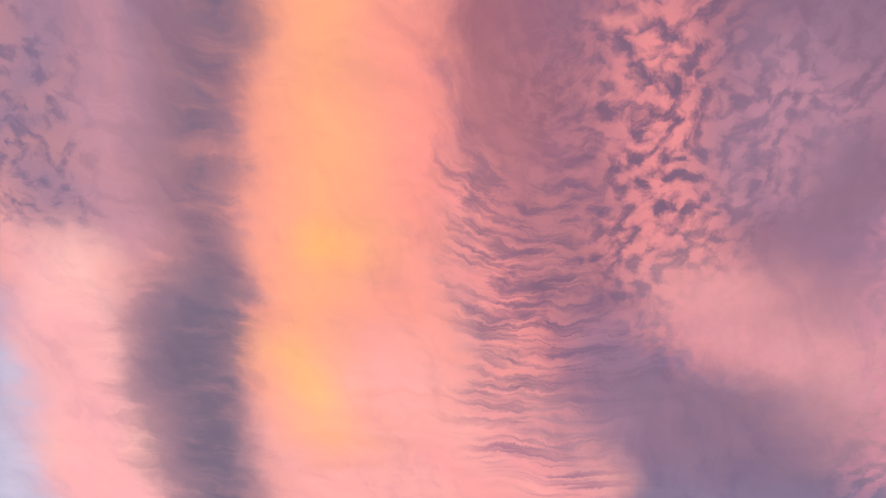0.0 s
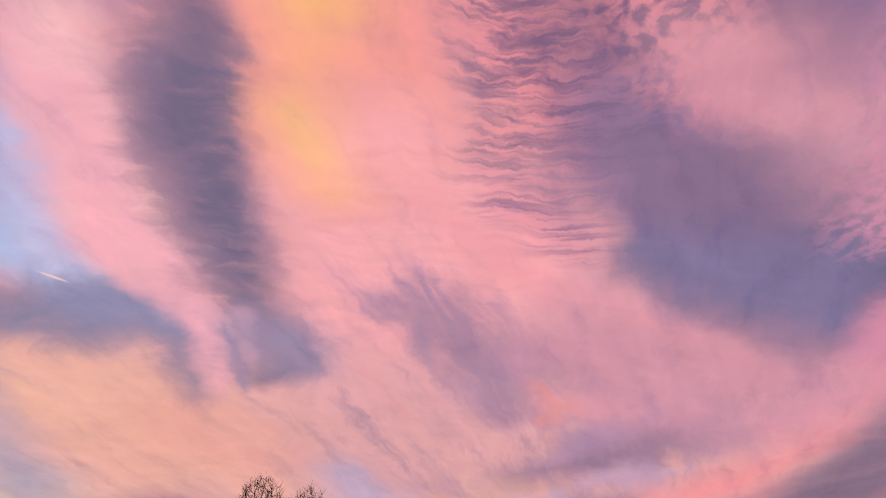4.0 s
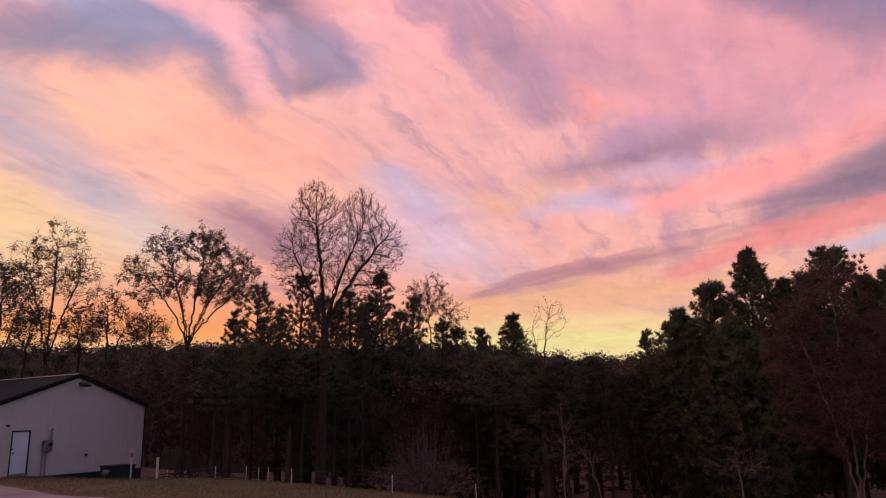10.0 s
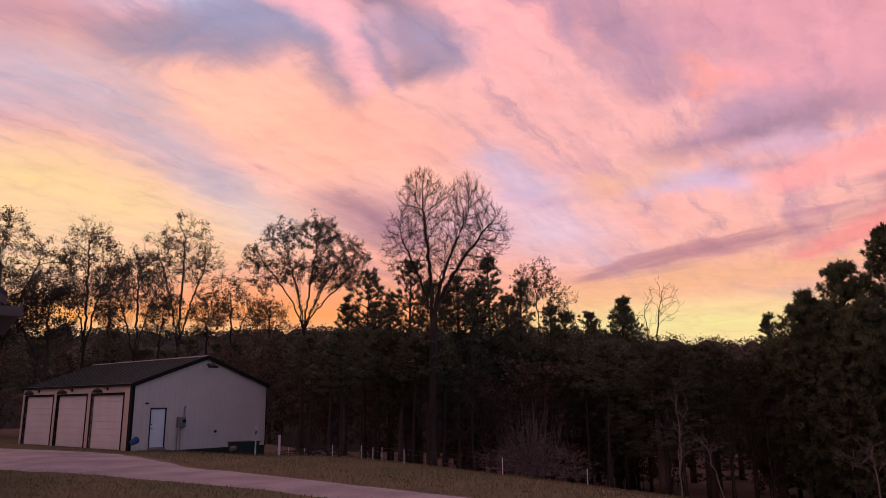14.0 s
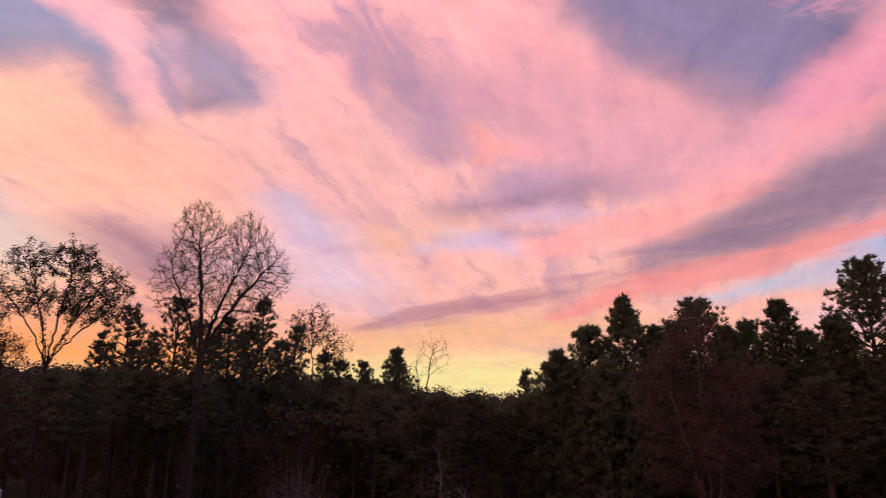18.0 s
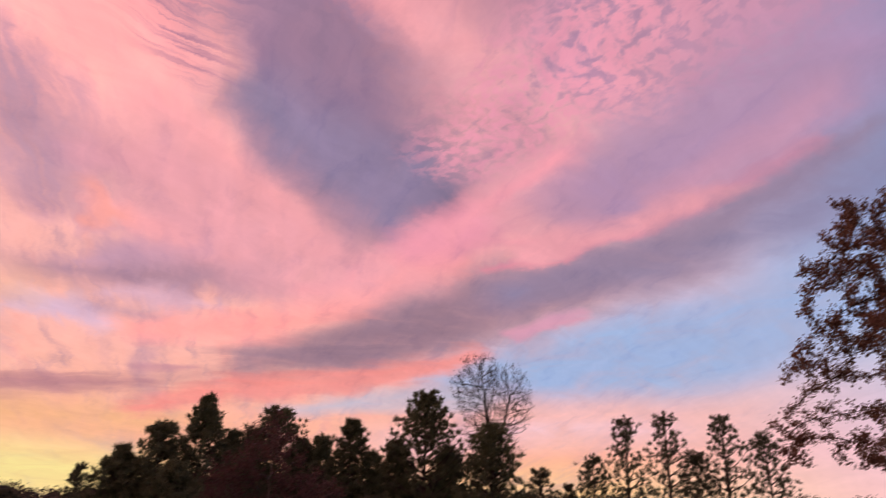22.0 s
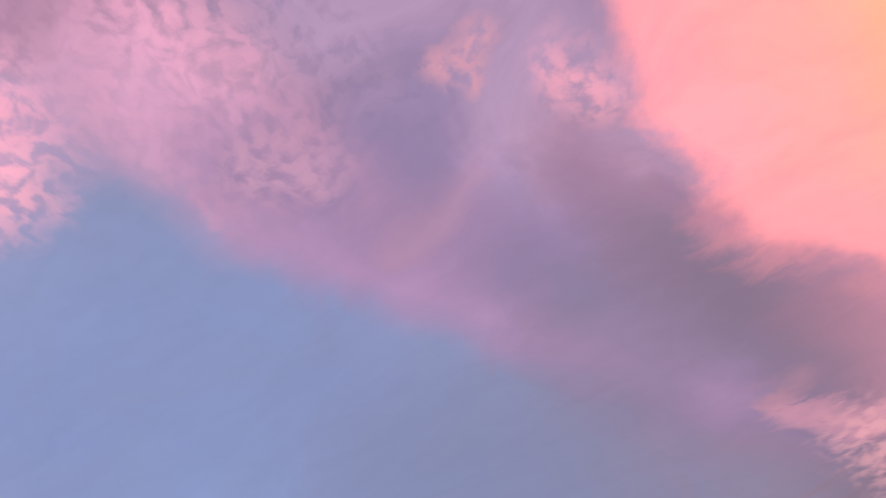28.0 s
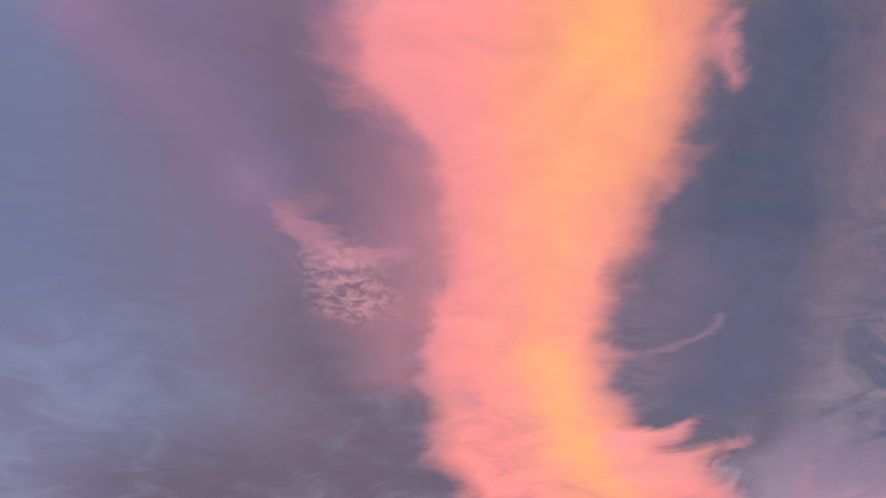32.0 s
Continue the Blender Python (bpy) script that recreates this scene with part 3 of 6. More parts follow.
bank([(99.1, 62.7, 0.064), (113.2, 59.5, 0.077), (126.9, 57.4, 0.079)], (216, 152, 179), 0.85, 0.068, 0.022, 'soft', ('puff', 0.215, 0.765))
bank([(101.6, 57.6, 0.089), (121.6, 55.0, 0.074)], (189, 143, 174), 0.7, 0.074, 0.024)
bank([(104.5, 68.6, 0.05), (123.5, 68.2, 0.043), (141.8, 64.7, 0.044)], (135, 115, 146), 0.75, 0.058, 0.022, 'soft', ('puff', 0.625, 0.275))
bank([(86.1, 60.1, 0.041), (86.1, 56.3, 0.036)], (157, 119, 146), 0.6, 0.057, 0.014)
bank([(130.2, 57.2, 0.054), (139.3, 55.4, 0.041), (137.8, 52.4, 0.025)], (203, 148, 176), 0.7, 0.050, 0.020)
bank([(145.8, 52.1, 0.041), (154.6, 58.7, 0.019), (157.2, 49.3, 0.045)], (174, 135, 168), 0.7, 0.054, 0.021)
bank([(168.7, 60.1, 0.041), (176.3, 54.1, 0.055)], (172, 133, 159), 0.8, 0.055, 0.018)
bank([(159.6, 56.9, 0.036), (166.3, 49.5, 0.053)], (135, 124, 159), 0.6, 0.060, 0.019)
bank([(64.2, 28.6, 0.067), (73.6, 31.1, 0.106), (84.4, 34.5, 0.091)], (176, 141, 176), 0.7, 0.118, 0.053)
bank([(61.0, 28.7, 0.049), (64.8, 27.4, 0.081)], (178, 140, 171), 0.7, 0.088, 0.039)
bank([(51.0, 25.2, 0.017), (54.4, 27.6, 0.019), (58.2, 29.6, 0.018), (61.6, 31.7, 0.016)], (247, 161, 176), 0.85, 0.024, 0.020)
close_layer()
# south: mauve veil
layer("cloud_layer")
bank([(118.0, 57.1, 0.08), (127.7, 57.1, 0.1), (143.5, 55.1, 0.117), (162.6, 49.6, 0.129), (176.5, 41.3, 0.12), (-174.8, 33.5, 0.156)], (135, 112, 146), 0.93, 0.079, 0.039)
bank([(125.9, 52.6, 0.027), (133.3, 52.2, 0.033), (145.8, 50.0, 0.043), (157.5, 45.8, 0.048), (168.9, 42.3, 0.045), (176.1, 36.5, 0.035)], (158, 125, 162), 0.8, 0.061, 0.031)
bank([(120.8, 57.4, 0.048), (129.2, 58.1, 0.033)], (179, 137, 162), 0.7, 0.044, 0.025, 'soft', ('puff', 0.285, 0.735))
bank([(143.7, 53.3, 0.021), (149.4, 56.0, 0.017), (155.3, 58.4, 0.015)], (164, 127, 152), 0.6, 0.031, 0.021)
bank([(140.3, 63.2, 0.046), (147.3, 61.1, 0.038), (147.9, 67.3, 0.034)], (119, 108, 144), 0.7, 0.050, 0.022)
bank([(159.6, 51.4, 0.047), (165.3, 47.8, 0.039)], (121, 110, 144), 0.7, 0.065, 0.025)
bank([(169.0, 57.7, 0.049), (175.3, 50.0, 0.063), (-177.1, 42.6, 0.071), (-172.9, 38.3, 0.064)], (135, 106, 133), 0.8, 0.056, 0.025)
bank([(178.1, 49.6, 0.066), (-179.0, 43.1, 0.099), (-174.8, 35.4, 0.109), (-173.3, 27.4, 0.129)], (114, 100, 120), 0.85, 0.112, 0.041)
bank([(165.0, 46.3, 0.103), (171.4, 39.6, 0.08)], (118, 108, 133), 0.7, 0.125, 0.037)
bank([(-177.0, 23.7, 0.114), (-172.0, 17.8, 0.18), (-167.5, 12.8, 0.445), (179.2, 12.7, 0.606)], (108, 96, 114), 0.9, 0.286, 0.091)
bank([(152.5, 67.3, 0.018), (159.0, 68.9, 0.017), (157.4, 65.9, 0.011)], (189, 137, 156), 0.85, 0.017, 0.018, 'soft', ('puff', 0.28, 0.68))
bank([(178.9, 34.9, 0.026), (-175.9, 31.7, 0.031), (-170.3, 32.2, 0.025)], (191, 135, 154), 0.8, 0.026, 0.032, 'fray')
bank([(-125.8, 47.8, 0.124), (-131.4, 41.6, 0.148), (-138.1, 35.1, 0.185), (-143.5, 25.4, 0.225), (-145.6, 16.9, 0.236)], (104, 99, 119), 0.92, 0.074, 0.039)
close_layer()
# lit band, south half
layer("cloud_layer")
bank([(-145.7, 68.2, 0.13), (-157.0, 63.0, 0.127), (-163.9, 57.4, 0.132), (-162.1, 48.1, 0.146), (-157.8, 39.1, 0.13), (-157.9, 31.1, 0.156), (-160.8, 24.4, 0.188)], (246, 150, 158), 0.97, 0.026, 0.028)
bank([(-148.7, 55.3, 0.185), (-152.6, 46.9, 0.207), (-154.6, 40.1, 0.187), (-156.8, 33.2, 0.172), (-159.4, 27.0, 0.184), (-160.1, 21.8, 0.209), (-158.7, 16.9, 0.291), (-154.5, 12.2, 0.433)], (260, 153, 149), 0.97, 0.082, 0.055)
bank([(-135.8, 58.0, 0.078), (-144.2, 49.9, 0.101), (-150.8, 38.8, 0.117)], (246, 158, 121), 0.88, 0.083, 0.014)
bank([(-141.7, 56.1, 0.031), (-145.2, 48.5, 0.034)], (246, 171, 94), 0.8, 0.052, 0.008)
bank([(-145.9, 51.6, 0.07), (-149.8, 43.0, 0.084), (-155.2, 33.0, 0.08), (-157.6, 23.3, 0.071), (-155.2, 16.3, 0.109), (-153.7, 12.1, 0.15)], (260, 171, 130), 0.88, 0.130, 0.022)
bank([(-146.7, 47.6, 0.049), (-144.7, 44.2, 0.034)], (260, 185, 118), 0.7, 0.056, 0.008)
bank([(-157.1, 23.3, 0.035), (-155.2, 16.7, 0.047), (-153.4, 14.1, 0.053)], (260, 185, 124), 0.8, 0.084, 0.015)
bank([(-173.3, 49.5, 0.045), (-169.3, 46.2, 0.058), (-165.0, 42.7, 0.041)], (240, 145, 151), 0.85, 0.065, 0.035, 'fray')
bank([(-169.3, 39.2, 0.051), (-168.2, 33.3, 0.057), (-169.8, 27.4, 0.052), (-170.2, 23.0, 0.049)], (194, 128, 143), 0.75, 0.149, 0.037)
bank([(-175.6, 31.3, 0.057), (-173.4, 28.3, 0.061)], (210, 151, 161), 0.75, 0.072, 0.035, 'fray', ('puff', 0.34, 0.74))
bank([(178.7, 35.4, 0.021), (-178.2, 36.3, 0.017)], (153, 116, 135), 0.8, 0.029, 0.022, 'fray')
bank([(173.3, 65.0, 0.025), (177.3, 62.1, 0.03)], (231, 154, 170), 0.65, 0.040, 0.018, 'soft', ('puff', 0.265, 0.715))
bank([(178.6, 53.8, 0.017), (-175.3, 48.7, 0.015)], (144, 108, 135), 0.5, 0.027, 0.020)
close_layer()
# slate side beyond the band
layer("cloud_layer")
bank([(-135.9, 52.5, 0.036), (-130.3, 51.8, 0.071)], (117, 79, 96), 0.93, 0.028, 0.024)
bank([(-126.6, 46.5, 0.056), (-129.0, 42.4, 0.06), (-131.6, 39.1, 0.07), (-135.3, 36.0, 0.097), (-137.8, 30.6, 0.136)], (86, 92, 116), 0.92, 0.060, 0.035, 'fray')
bank([(-140.5, 27.8, 0.126), (-142.3, 23.0, 0.17), (-143.6, 19.9, 0.158)], (100, 100, 126), 0.93, 0.070, 0.057, 'fray')
bank([(-145.2, 29.7, 0.058), (-146.5, 26.4, 0.075), (-148.1, 21.4, 0.071)], (118, 106, 128), 0.85, 0.069, 0.051, 'fray')
bank([(-136.7, 11.8, 0.294), (-138.8, 14.3, 0.125)], (145, 124, 151), 0.85, 0.205, 0.065)
bank([(-139.5, 13.3, 0.014), (-140.4, 11.6, 0.018)], (179, 133, 153), 0.7, 0.025, 0.020)
bank([(-149.1, 23.0, 0.005), (-146.3, 23.1, 0.008), (-143.7, 23.6, 0.006), (-142.7, 24.8, 0.003)], (173, 133, 151), 0.6, 0.015, 0.007)
bank([(-150.4, 26.1, 0.039), (-149.7, 22.1, 0.043), (-149.3, 19.9, 0.024)], (153, 118, 137), 0.6, 0.076, 0.042, 'fray', ('fray', 0.285, 0.735))
bank([(-151.2, 16.7, 0.093), (-148.2, 16.9, 0.042), (-146.3, 17.6, 0.008)], (255, 159, 159), 0.85, 0.040, 0.047)
bank([(-149.9, 14.6, 0.142), (-146.8, 15.2, 0.045), (-144.9, 15.6, 0.011)], (255, 161, 157), 0.85, 0.071, 0.060)
bank([(-135.1, 41.6, 0.013), (-135.0, 44.2, 0.016), (-133.3, 45.3, 0.007)], (224, 143, 149), 0.7, 0.018, 0.017)
close_layer()

# rolling shade inside the lit sheets, cool and soft
lit_sheet = calc("MULTIPLY", span(side, 0.6, 0.1), span(rise, 0.05, 0.14))
lumps, _ = sky_noise(drawn(56, 5.0, 15.0), 1.0, 7.0, 0.62, 0.3)
colour = blend(calc("MULTIPLY", span(lumps, 0.48, 0.85, 0.0, 0.5), lit_sheet), colour, vcalc("MULTIPLY", colour, (0.66, 0.72, 0.86)))
colour = blend(calc("MULTIPLY", span(lumps, 0.47, 0.2, 0.0, 0.4), lit_sheet), colour, vcalc("MULTIPLY", colour, (1.22, 1.14, 1.10)))
# a last thin veil of grain over the sheet
veil = calc("MULTIPLY_ADD", calc("SUBTRACT", wisp, 0.5), 0.22, calc("MULTIPLY_ADD", calc("SUBTRACT", fray, 0.5), 0.10, 1.0))
colour = vcalc("SCALE", colour, scale=veil)
# short trail of an airliner
trail_a, trail_b = on_sheet(-22.4, 30.3), on_sheet(-19.2, 30.1)
tn = sky_node("ShaderNodeMapping")
tn.vector_type = "TEXTURE"
feed(tn.inputs[0], sheet)
tn.inputs["Location"].default_value = (*((trail_a + trail_b) / 2), 0)
tn.inputs["Rotation"].default_value = (0, 0, math.atan2((trail_b - trail_a).y, (trail_b - trail_a).x))
tn.inputs["Scale"].default_value = ((trail_b - trail_a).length / 2, 0.005, 1)
colour = blend(span(vcalc("LENGTH", tn.outputs[0]), 1.0, 0.3, 0.0, 1.0), colour, srgb((275, 222, 208)))
back = sky_node("ShaderNodeBackground")
feed(back.inputs[0], colour)
back.inputs[1].default_value = 1.0
SKY.links.new(back.outputs[0], sky_node("ShaderNodeOutputWorld").inputs[0])

# ---- materials ----
def material(name, base, rough=0.8, metal=0.0, second=None, scale=4.0, fine=40.0, bump=0.2, spread=0.25, stretch=(1, 1, 1), random_tint=0.0, spec=0.3, thin=0.0):
    """A surface with large stains, fine grain and relief in object space."""
    m = bpy.data.materials.new(name)
    m.use_nodes = True
    t = m.node_tree
    b = t.nodes["Principled BSDF"]
    b.inputs["Roughness"].default_value, b.inputs["Metallic"].default_value = rough, metal
    b.inputs["Specular IOR Level"].default_value = spec
    co = t.nodes.new("ShaderNodeTexCoord")
    mp = t.nodes.new("ShaderNodeMapping")
    mp.inputs["Scale"].default_value = stretch
    t.links.new(co.outputs["Object"], mp.inputs[0])
    big, small = t.nodes.new("ShaderNodeTexNoise"), t.nodes.new("ShaderNodeTexNoise")
    for n, s, d in ((big, scale, 3), (small, fine, 4)):
        t.links.new(mp.outputs[0], n.inputs["Vector"])
        n.inputs["Scale"].default_value, n.inputs["Detail"].default_value = s, d
    mix = t.nodes.new("ShaderNodeMix")
    mix.data_type = "RGBA"
    second = second or tuple(v * (1 - spread) for v in base)
    mix.inputs[6].default_value, mix.inputs[7].default_value = (*base, 1), (*second, 1)
    edge = t.nodes.new("ShaderNodeMapRange")
    edge.inputs[1].default_value, edge.inputs[2].default_value = 0.35, 0.65
    t.links.new(big.outputs[0], edge.inputs[0])
    t.links.new(edge.outputs[0], mix.inputs[0])
    grain = t.nodes.new("ShaderNodeMapRange")
    grain.inputs[3].default_value, grain.inputs[4].default_value = 1 - spread, 1 + spread
    t.links.new(small.outputs[0], grain.inputs[0])
    sc = t.nodes.new("ShaderNodeVectorMath")
    sc.operation = "SCALE"
    t.links.new(mix.outputs[2], sc.inputs[0])
    t.links.new(grain.outputs[0], sc.inputs["Scale"])
    out = sc.outputs[0]
    if random_tint:
        info = t.nodes.new("ShaderNodeObjectInfo")
        isl = t.nodes.new("ShaderNodeNewGeometry")
        both = t.nodes.new("ShaderNodeMath")
        t.links.new(info.outputs["Random"], both.inputs[0])
        t.links.new(isl.outputs["Random Per Island"], both.inputs[1])
        rg = t.nodes.new("ShaderNodeMapRange")
        rg.inputs[2].default_value = 2.0
        rg.inputs[3].default_value, rg.inputs[4].default_value = 1 - random_tint, 1 + random_tint
        t.links.new(both.outputs[0], rg.inputs[0])
        s2 = t.nodes.new("ShaderNodeVectorMath")
        s2.operation = "SCALE"
        t.links.new(out, s2.inputs[0])
        t.links.new(rg.outputs[0], s2.inputs["Scale"])
        out = s2.outputs[0]
    t.links.new(out, b.inputs["Base Color"])
    if thin:  # thin leaves let light through
        back_light, both_sides = t.nodes.new("ShaderNodeBsdfTranslucent"), t.nodes.new("ShaderNodeMixShader")
        both_sides.inputs[0].default_value = thin
        t.links.new(out, back_light.inputs[0])
        t.links.new(b.outputs[0], both_sides.inputs[1])
        t.links.new(back_light.outputs[0], both_sides.inputs[2])
        t.links.new(both_sides.outputs[0], t.nodes["Material Output"].inputs[0])
    if bump:
        bp = t.nodes.new("ShaderNodeBump")
        bp.inputs["Strength"].default_value, bp.inputs["Distance"].default_value = bump, 0.02
        t.links.new(small.outputs[0], bp.inputs["Height"])
        t.links.new(bp.outputs[0], b.inputs["Normal"])
    return m


SIDING = material("tan_steel_siding", (0.57, 0.54, 0.495), 0.65, 0.0, (0.53, 0.50, 0.46), 0.7, 9, 0.05, 0.06)
TRIM = material("dark_green_trim", (0.010, 0.015, 0.013), 0.7, 0.0, None, 2, 30, 0.05, spec=0.1)
ROOF = material("dark_green_roof_steel", (0.018, 0.036, 0.036), 0.7, 0.0, (0.014, 0.028, 0.029), 0.6, 14, 0.05, 0.15, spec=0.12)
DOOR_WHITE = material("white_door_paint", (0.72, 0.77, 0.81), 0.5, 0.0, (0.65, 0.70, 0.74), 0.9, 20, 0.05, 0.05)
CONCRETE = material("grey_concrete", (0.26, 0.25, 0.24), 0.9, 0.0, None, 2, 30, 0.3)
BLACK_METAL = material("black_lamp_metal", (0.02, 0.02, 0.022), 0.4, 0.3)
GREY_METAL = material("grey_box_metal", (0.24, 0.24, 0.25), 0.45, 0.4)
CONDUIT = material("conduit_plastic", (0.30, 0.30, 0.30), 0.5)
GLASS_DARK = material("meter_glass", (0.02, 0.02, 0.025), 0.1, 0.0, None, 2, 20, 0.0)
BLUE_PLASTIC = material("blue_plastic", (0.03, 0.10, 0.30), 0.4, 0.0, (0.03, 0.08, 0.24), 3, 20, 0.05)
GREEN_BOX = material("dark_green_enamel", (0.02, 0.035, 0.03), 0.5)
WHITE_PLASTIC = material("white_plastic", (0.62, 0.60, 0.60), 0.5, 0.0, None, 3, 30, 0.05, 0.1)
WIRE = material("galvanised_wire", (0.25, 0.25, 0.25), 0.4, 0.8)
BARK = material("grey_brown_bark", (0.05, 0.044, 0.039), 0.95, 0.0, (0.034, 0.030, 0.027), 3, 22, 0.8, 0.3, (1, 1, 0.25))
PINE_BARK = material("pine_bark", (0.11, 0.092, 0.08), 0.95, 0.0, (0.075, 0.062, 0.055), 3, 18, 0.8, 0.3, (1, 1, 0.3))
PALE_BARK = material("pale_grey_bark", (0.24, 0.21, 0.20), 0.9, 0.0, (0.15, 0.13, 0.12), 3, 22, 0.5, 0.3, (1, 1, 0.3))
BUSH_TWIG = material("dull_grey_twigs", (0.15, 0.125, 0.12), 0.9, 0.0, (0.10, 0.085, 0.08), 3, 22, 0.3, 0.3)
TWIG = material("thin_twigs", (0.045, 0.038, 0.034), 0.9, 0.0, None, 3, 20, 0.0, 0.2)
NEEDLES = material("pine_needles", (0.145, 0.18, 0.098), 0.75, 0.0, (0.12, 0.15, 0.082), 0.5, 6, 0.0, 0.25, (1, 1, 1), 0.35, thin=0.25)
NEEDLES_DULL = material("dull_pine_needles", (0.135, 0.16, 0.10), 0.8, 0.0, (0.11, 0.125, 0.08), 0.5, 6, 0.0, 0.25, (1, 1, 1), 0.35, thin=0.25)
OAK_BROWN = material("russet_oak_leaves", (0.32, 0.18, 0.125), 0.75, 0.0, (0.24, 0.145, 0.10), 0.4, 5, 0.0, 0.25, (1, 1, 1), 0.45, thin=0.45)
OAK_GREY = material("olive_grey_leaves", (0.07, 0.068, 0.05), 0.8, 0.0, (0.042, 0.04, 0.03), 0.4, 5, 0.0, 0.25, (1, 1, 1), 0.4, thin=0.2)
MAPLE_RED = material("dark_red_leaves", (0.16, 0.098, 0.086), 0.8, 0.0, (0.125, 0.08, 0.07), 0.4, 5, 0.0, 0.25, (1, 1, 1), 0.45, thin=0.45)
WOOD_BROWN = material("dull_brown_leaves", (0.125, 0.10, 0.076), 0.85, 0.0, (0.095, 0.085, 0.064), 0.4, 5, 0.0, 0.25, (1, 1, 1), 0.4, thin=0.4)
LEAF_TAN = material("dry_tan_leaves", (0.085, 0.055, 0.034), 0.8, 0.0, (0.065, 0.042, 0.027), 0.4, 5, 0.0, 0.25, (1, 1, 1), 0.4, thin=0.3)
GRASS = material("winter_lawn", (0.075, 0.098, 0.040), 0.95, 0.0, (0.135, 0.122, 0.066), 0.22, 9, 0.9, 0.5)
GRASS_BLADE = material("grass_blades", (0.11, 0.135, 0.06), 0.9, 0.0, (0.20, 0.175, 0.10), 0.25, 3, 0.0, 0.3, (1, 1, 1), 0.4, thin=0.5)
GRAVEL = material("pale_gravel", (0.36, 0.375, 0.385), 0.95, 0.0, (0.25, 0.258, 0.262), 0.5, 22, 0.9, 0.45)
STONE = material("gravel_stones", (0.48, 0.48, 0.49), 0.9, 0.0, None, 2, 30, 0.2, 0.2, (1, 1, 1), 0.35)
LITTER = material("leaf_litter", (0.16, 0.13, 0.10), 0.95, 0.0, (0.11, 0.092, 0.07), 0.4, 12, 0.6, 0.4)
HOUSE_WALL = material("house_lap_siding", (0.11, 0.10, 0.10), 0.7, 0.0, None, 1, 14, 0.05, 0.1)
HOUSE_ROOF = material("house_shingles", (0.05, 0.048, 0.048), 0.9, 0.0, None, 2, 25, 0.5, 0.3)
FAR_WOOD = material("far_woods", (0.085, 0.092, 0.068), 0.9, 0.0, (0.105, 0.09, 0.068), 0.08, 1.5, 0.0, 0.3, (1, 1, 1), 0.4)


# ---- mesh tools ----
class Shape:
    """Vertices and faces gathered in lists; quick for large meshes."""

    def __init__(self):
        self.v, self.f = [], []

    def box(self, lo, hi):
        n = len(self.v)
        self.v += [(x, y, z) for x in (lo[0], hi[0]) for y in (lo[1], hi[1]) for z in (lo[2], hi[2])]
        self.f += [tuple(n + i for i in q) for q in ((0, 1, 3, 2), (4, 6, 7, 5), (0, 4, 5, 1), (2, 3, 7, 6), (0, 2, 6, 4), (1, 5, 7, 3))]
        return self

    def prism(self, outline, axis, lo, hi):
        """An outline in the plane across the axis, pushed from lo to hi."""
        n, k = len(self.v), len(outline)
        for d in (lo, hi):
            for a, b in outline:
                p = [a, b]
                p.insert(axis, d)
                self.v.append(tuple(p))
        self.f += [tuple(n + (i + 0) for i in range(k))[::-1], tuple(n + k + i for i in range(k))]
        self.f += [(n + i, n + (i + 1) % k, n + k + (i + 1) % k, n + k + i) for i in range(k)]
        return self

    def tube(self, pts, radii, sides=6, cap=True):
        n0 = len(self.v)
        for i, p in enumerate(pts):
            d = (Vector(pts[min(i + 1, len(pts) - 1)]) - Vector(pts[max(i - 1, 0)]))
            d = d.normalized() if d.length > 1e-9 else Vector((0, 0, 1))
            s = d.cross(Vector((0, 0, 1)) if abs(d.z) < 0.9 else Vector((1, 0, 0))).normalized()
            u = s.cross(d)
            for k in range(sides):
                a = 2 * math.pi * k / sides
                q = Vector(p) + (s * math.cos(a) + u * math.sin(a)) * radii[i]
                self.v.append((q.x, q.y, q.z))
        for i in range(len(pts) - 1):
            for k in range(sides):
                a, b = n0 + i * sides + k, n0 + i * sides + (k + 1) % sides
                self.f.append((a, b, b + sides, a + sides))
        if cap:
            self.f.append(tuple(range(n0, n0 + sides))[::-1])
            self.f.append(tuple(range(len(self.v) - sides, len(self.v))))
        return self

    def lathe(self, profile, sides=16, at=(0, 0, 0)):
        n0 = len(self.v)
        for r, z in profile:
            for k in range(sides):
                a = 2 * math.pi * k / sides
                self.v.append((at[0] + r * math.cos(a), at[1] + r * math.sin(a), at[2] + z))
        for i in range(len(profile) - 1):
            for k in range(sides):
                a, b = n0 + i * sides + k, n0 + i * sides + (k + 1) % sides
                self.f.append((a, b, b + sides, a + sides))
        self.f.append(tuple(range(n0, n0 + sides))[::-1])
        self.f.append(tuple(range(len(self.v) - sides, len(self.v))))
        return self

    def turned(self, m, start=0):
        self.v[start:] = [tuple(m @ Vector(p)) for p in self.v[start:]]
        return self

    def mesh(self, name, mat, smooth=False):
        me = bpy.data.meshes.new(name)
        me.from_pydata(self.v, [], self.f)
        me.materials.append(mat)
        if smooth:
            me.polygons.foreach_set("use_smooth", [True] * len(me.polygons))
        me.update()
        return me


def part(name, shape, mat, parent=None, label="", smooth=False, at=None):
    ob = new(name, shape.mesh(name, mat, smooth) if isinstance(shape, Shape) else shape)
    if parent is not None:
        ob.parent = parent
    if at is not None:
        ob.matrix_basis = at
    if label:
        tagged(ob, label)
    return ob


def thing(name, label, category, m=None, group="", kind=""):
    ob = new(name)
    ob.empty_display_size = 0.2
    if m is not None:
        ob.matrix_basis = m
    return tagged(ob, label, category, group, kind)


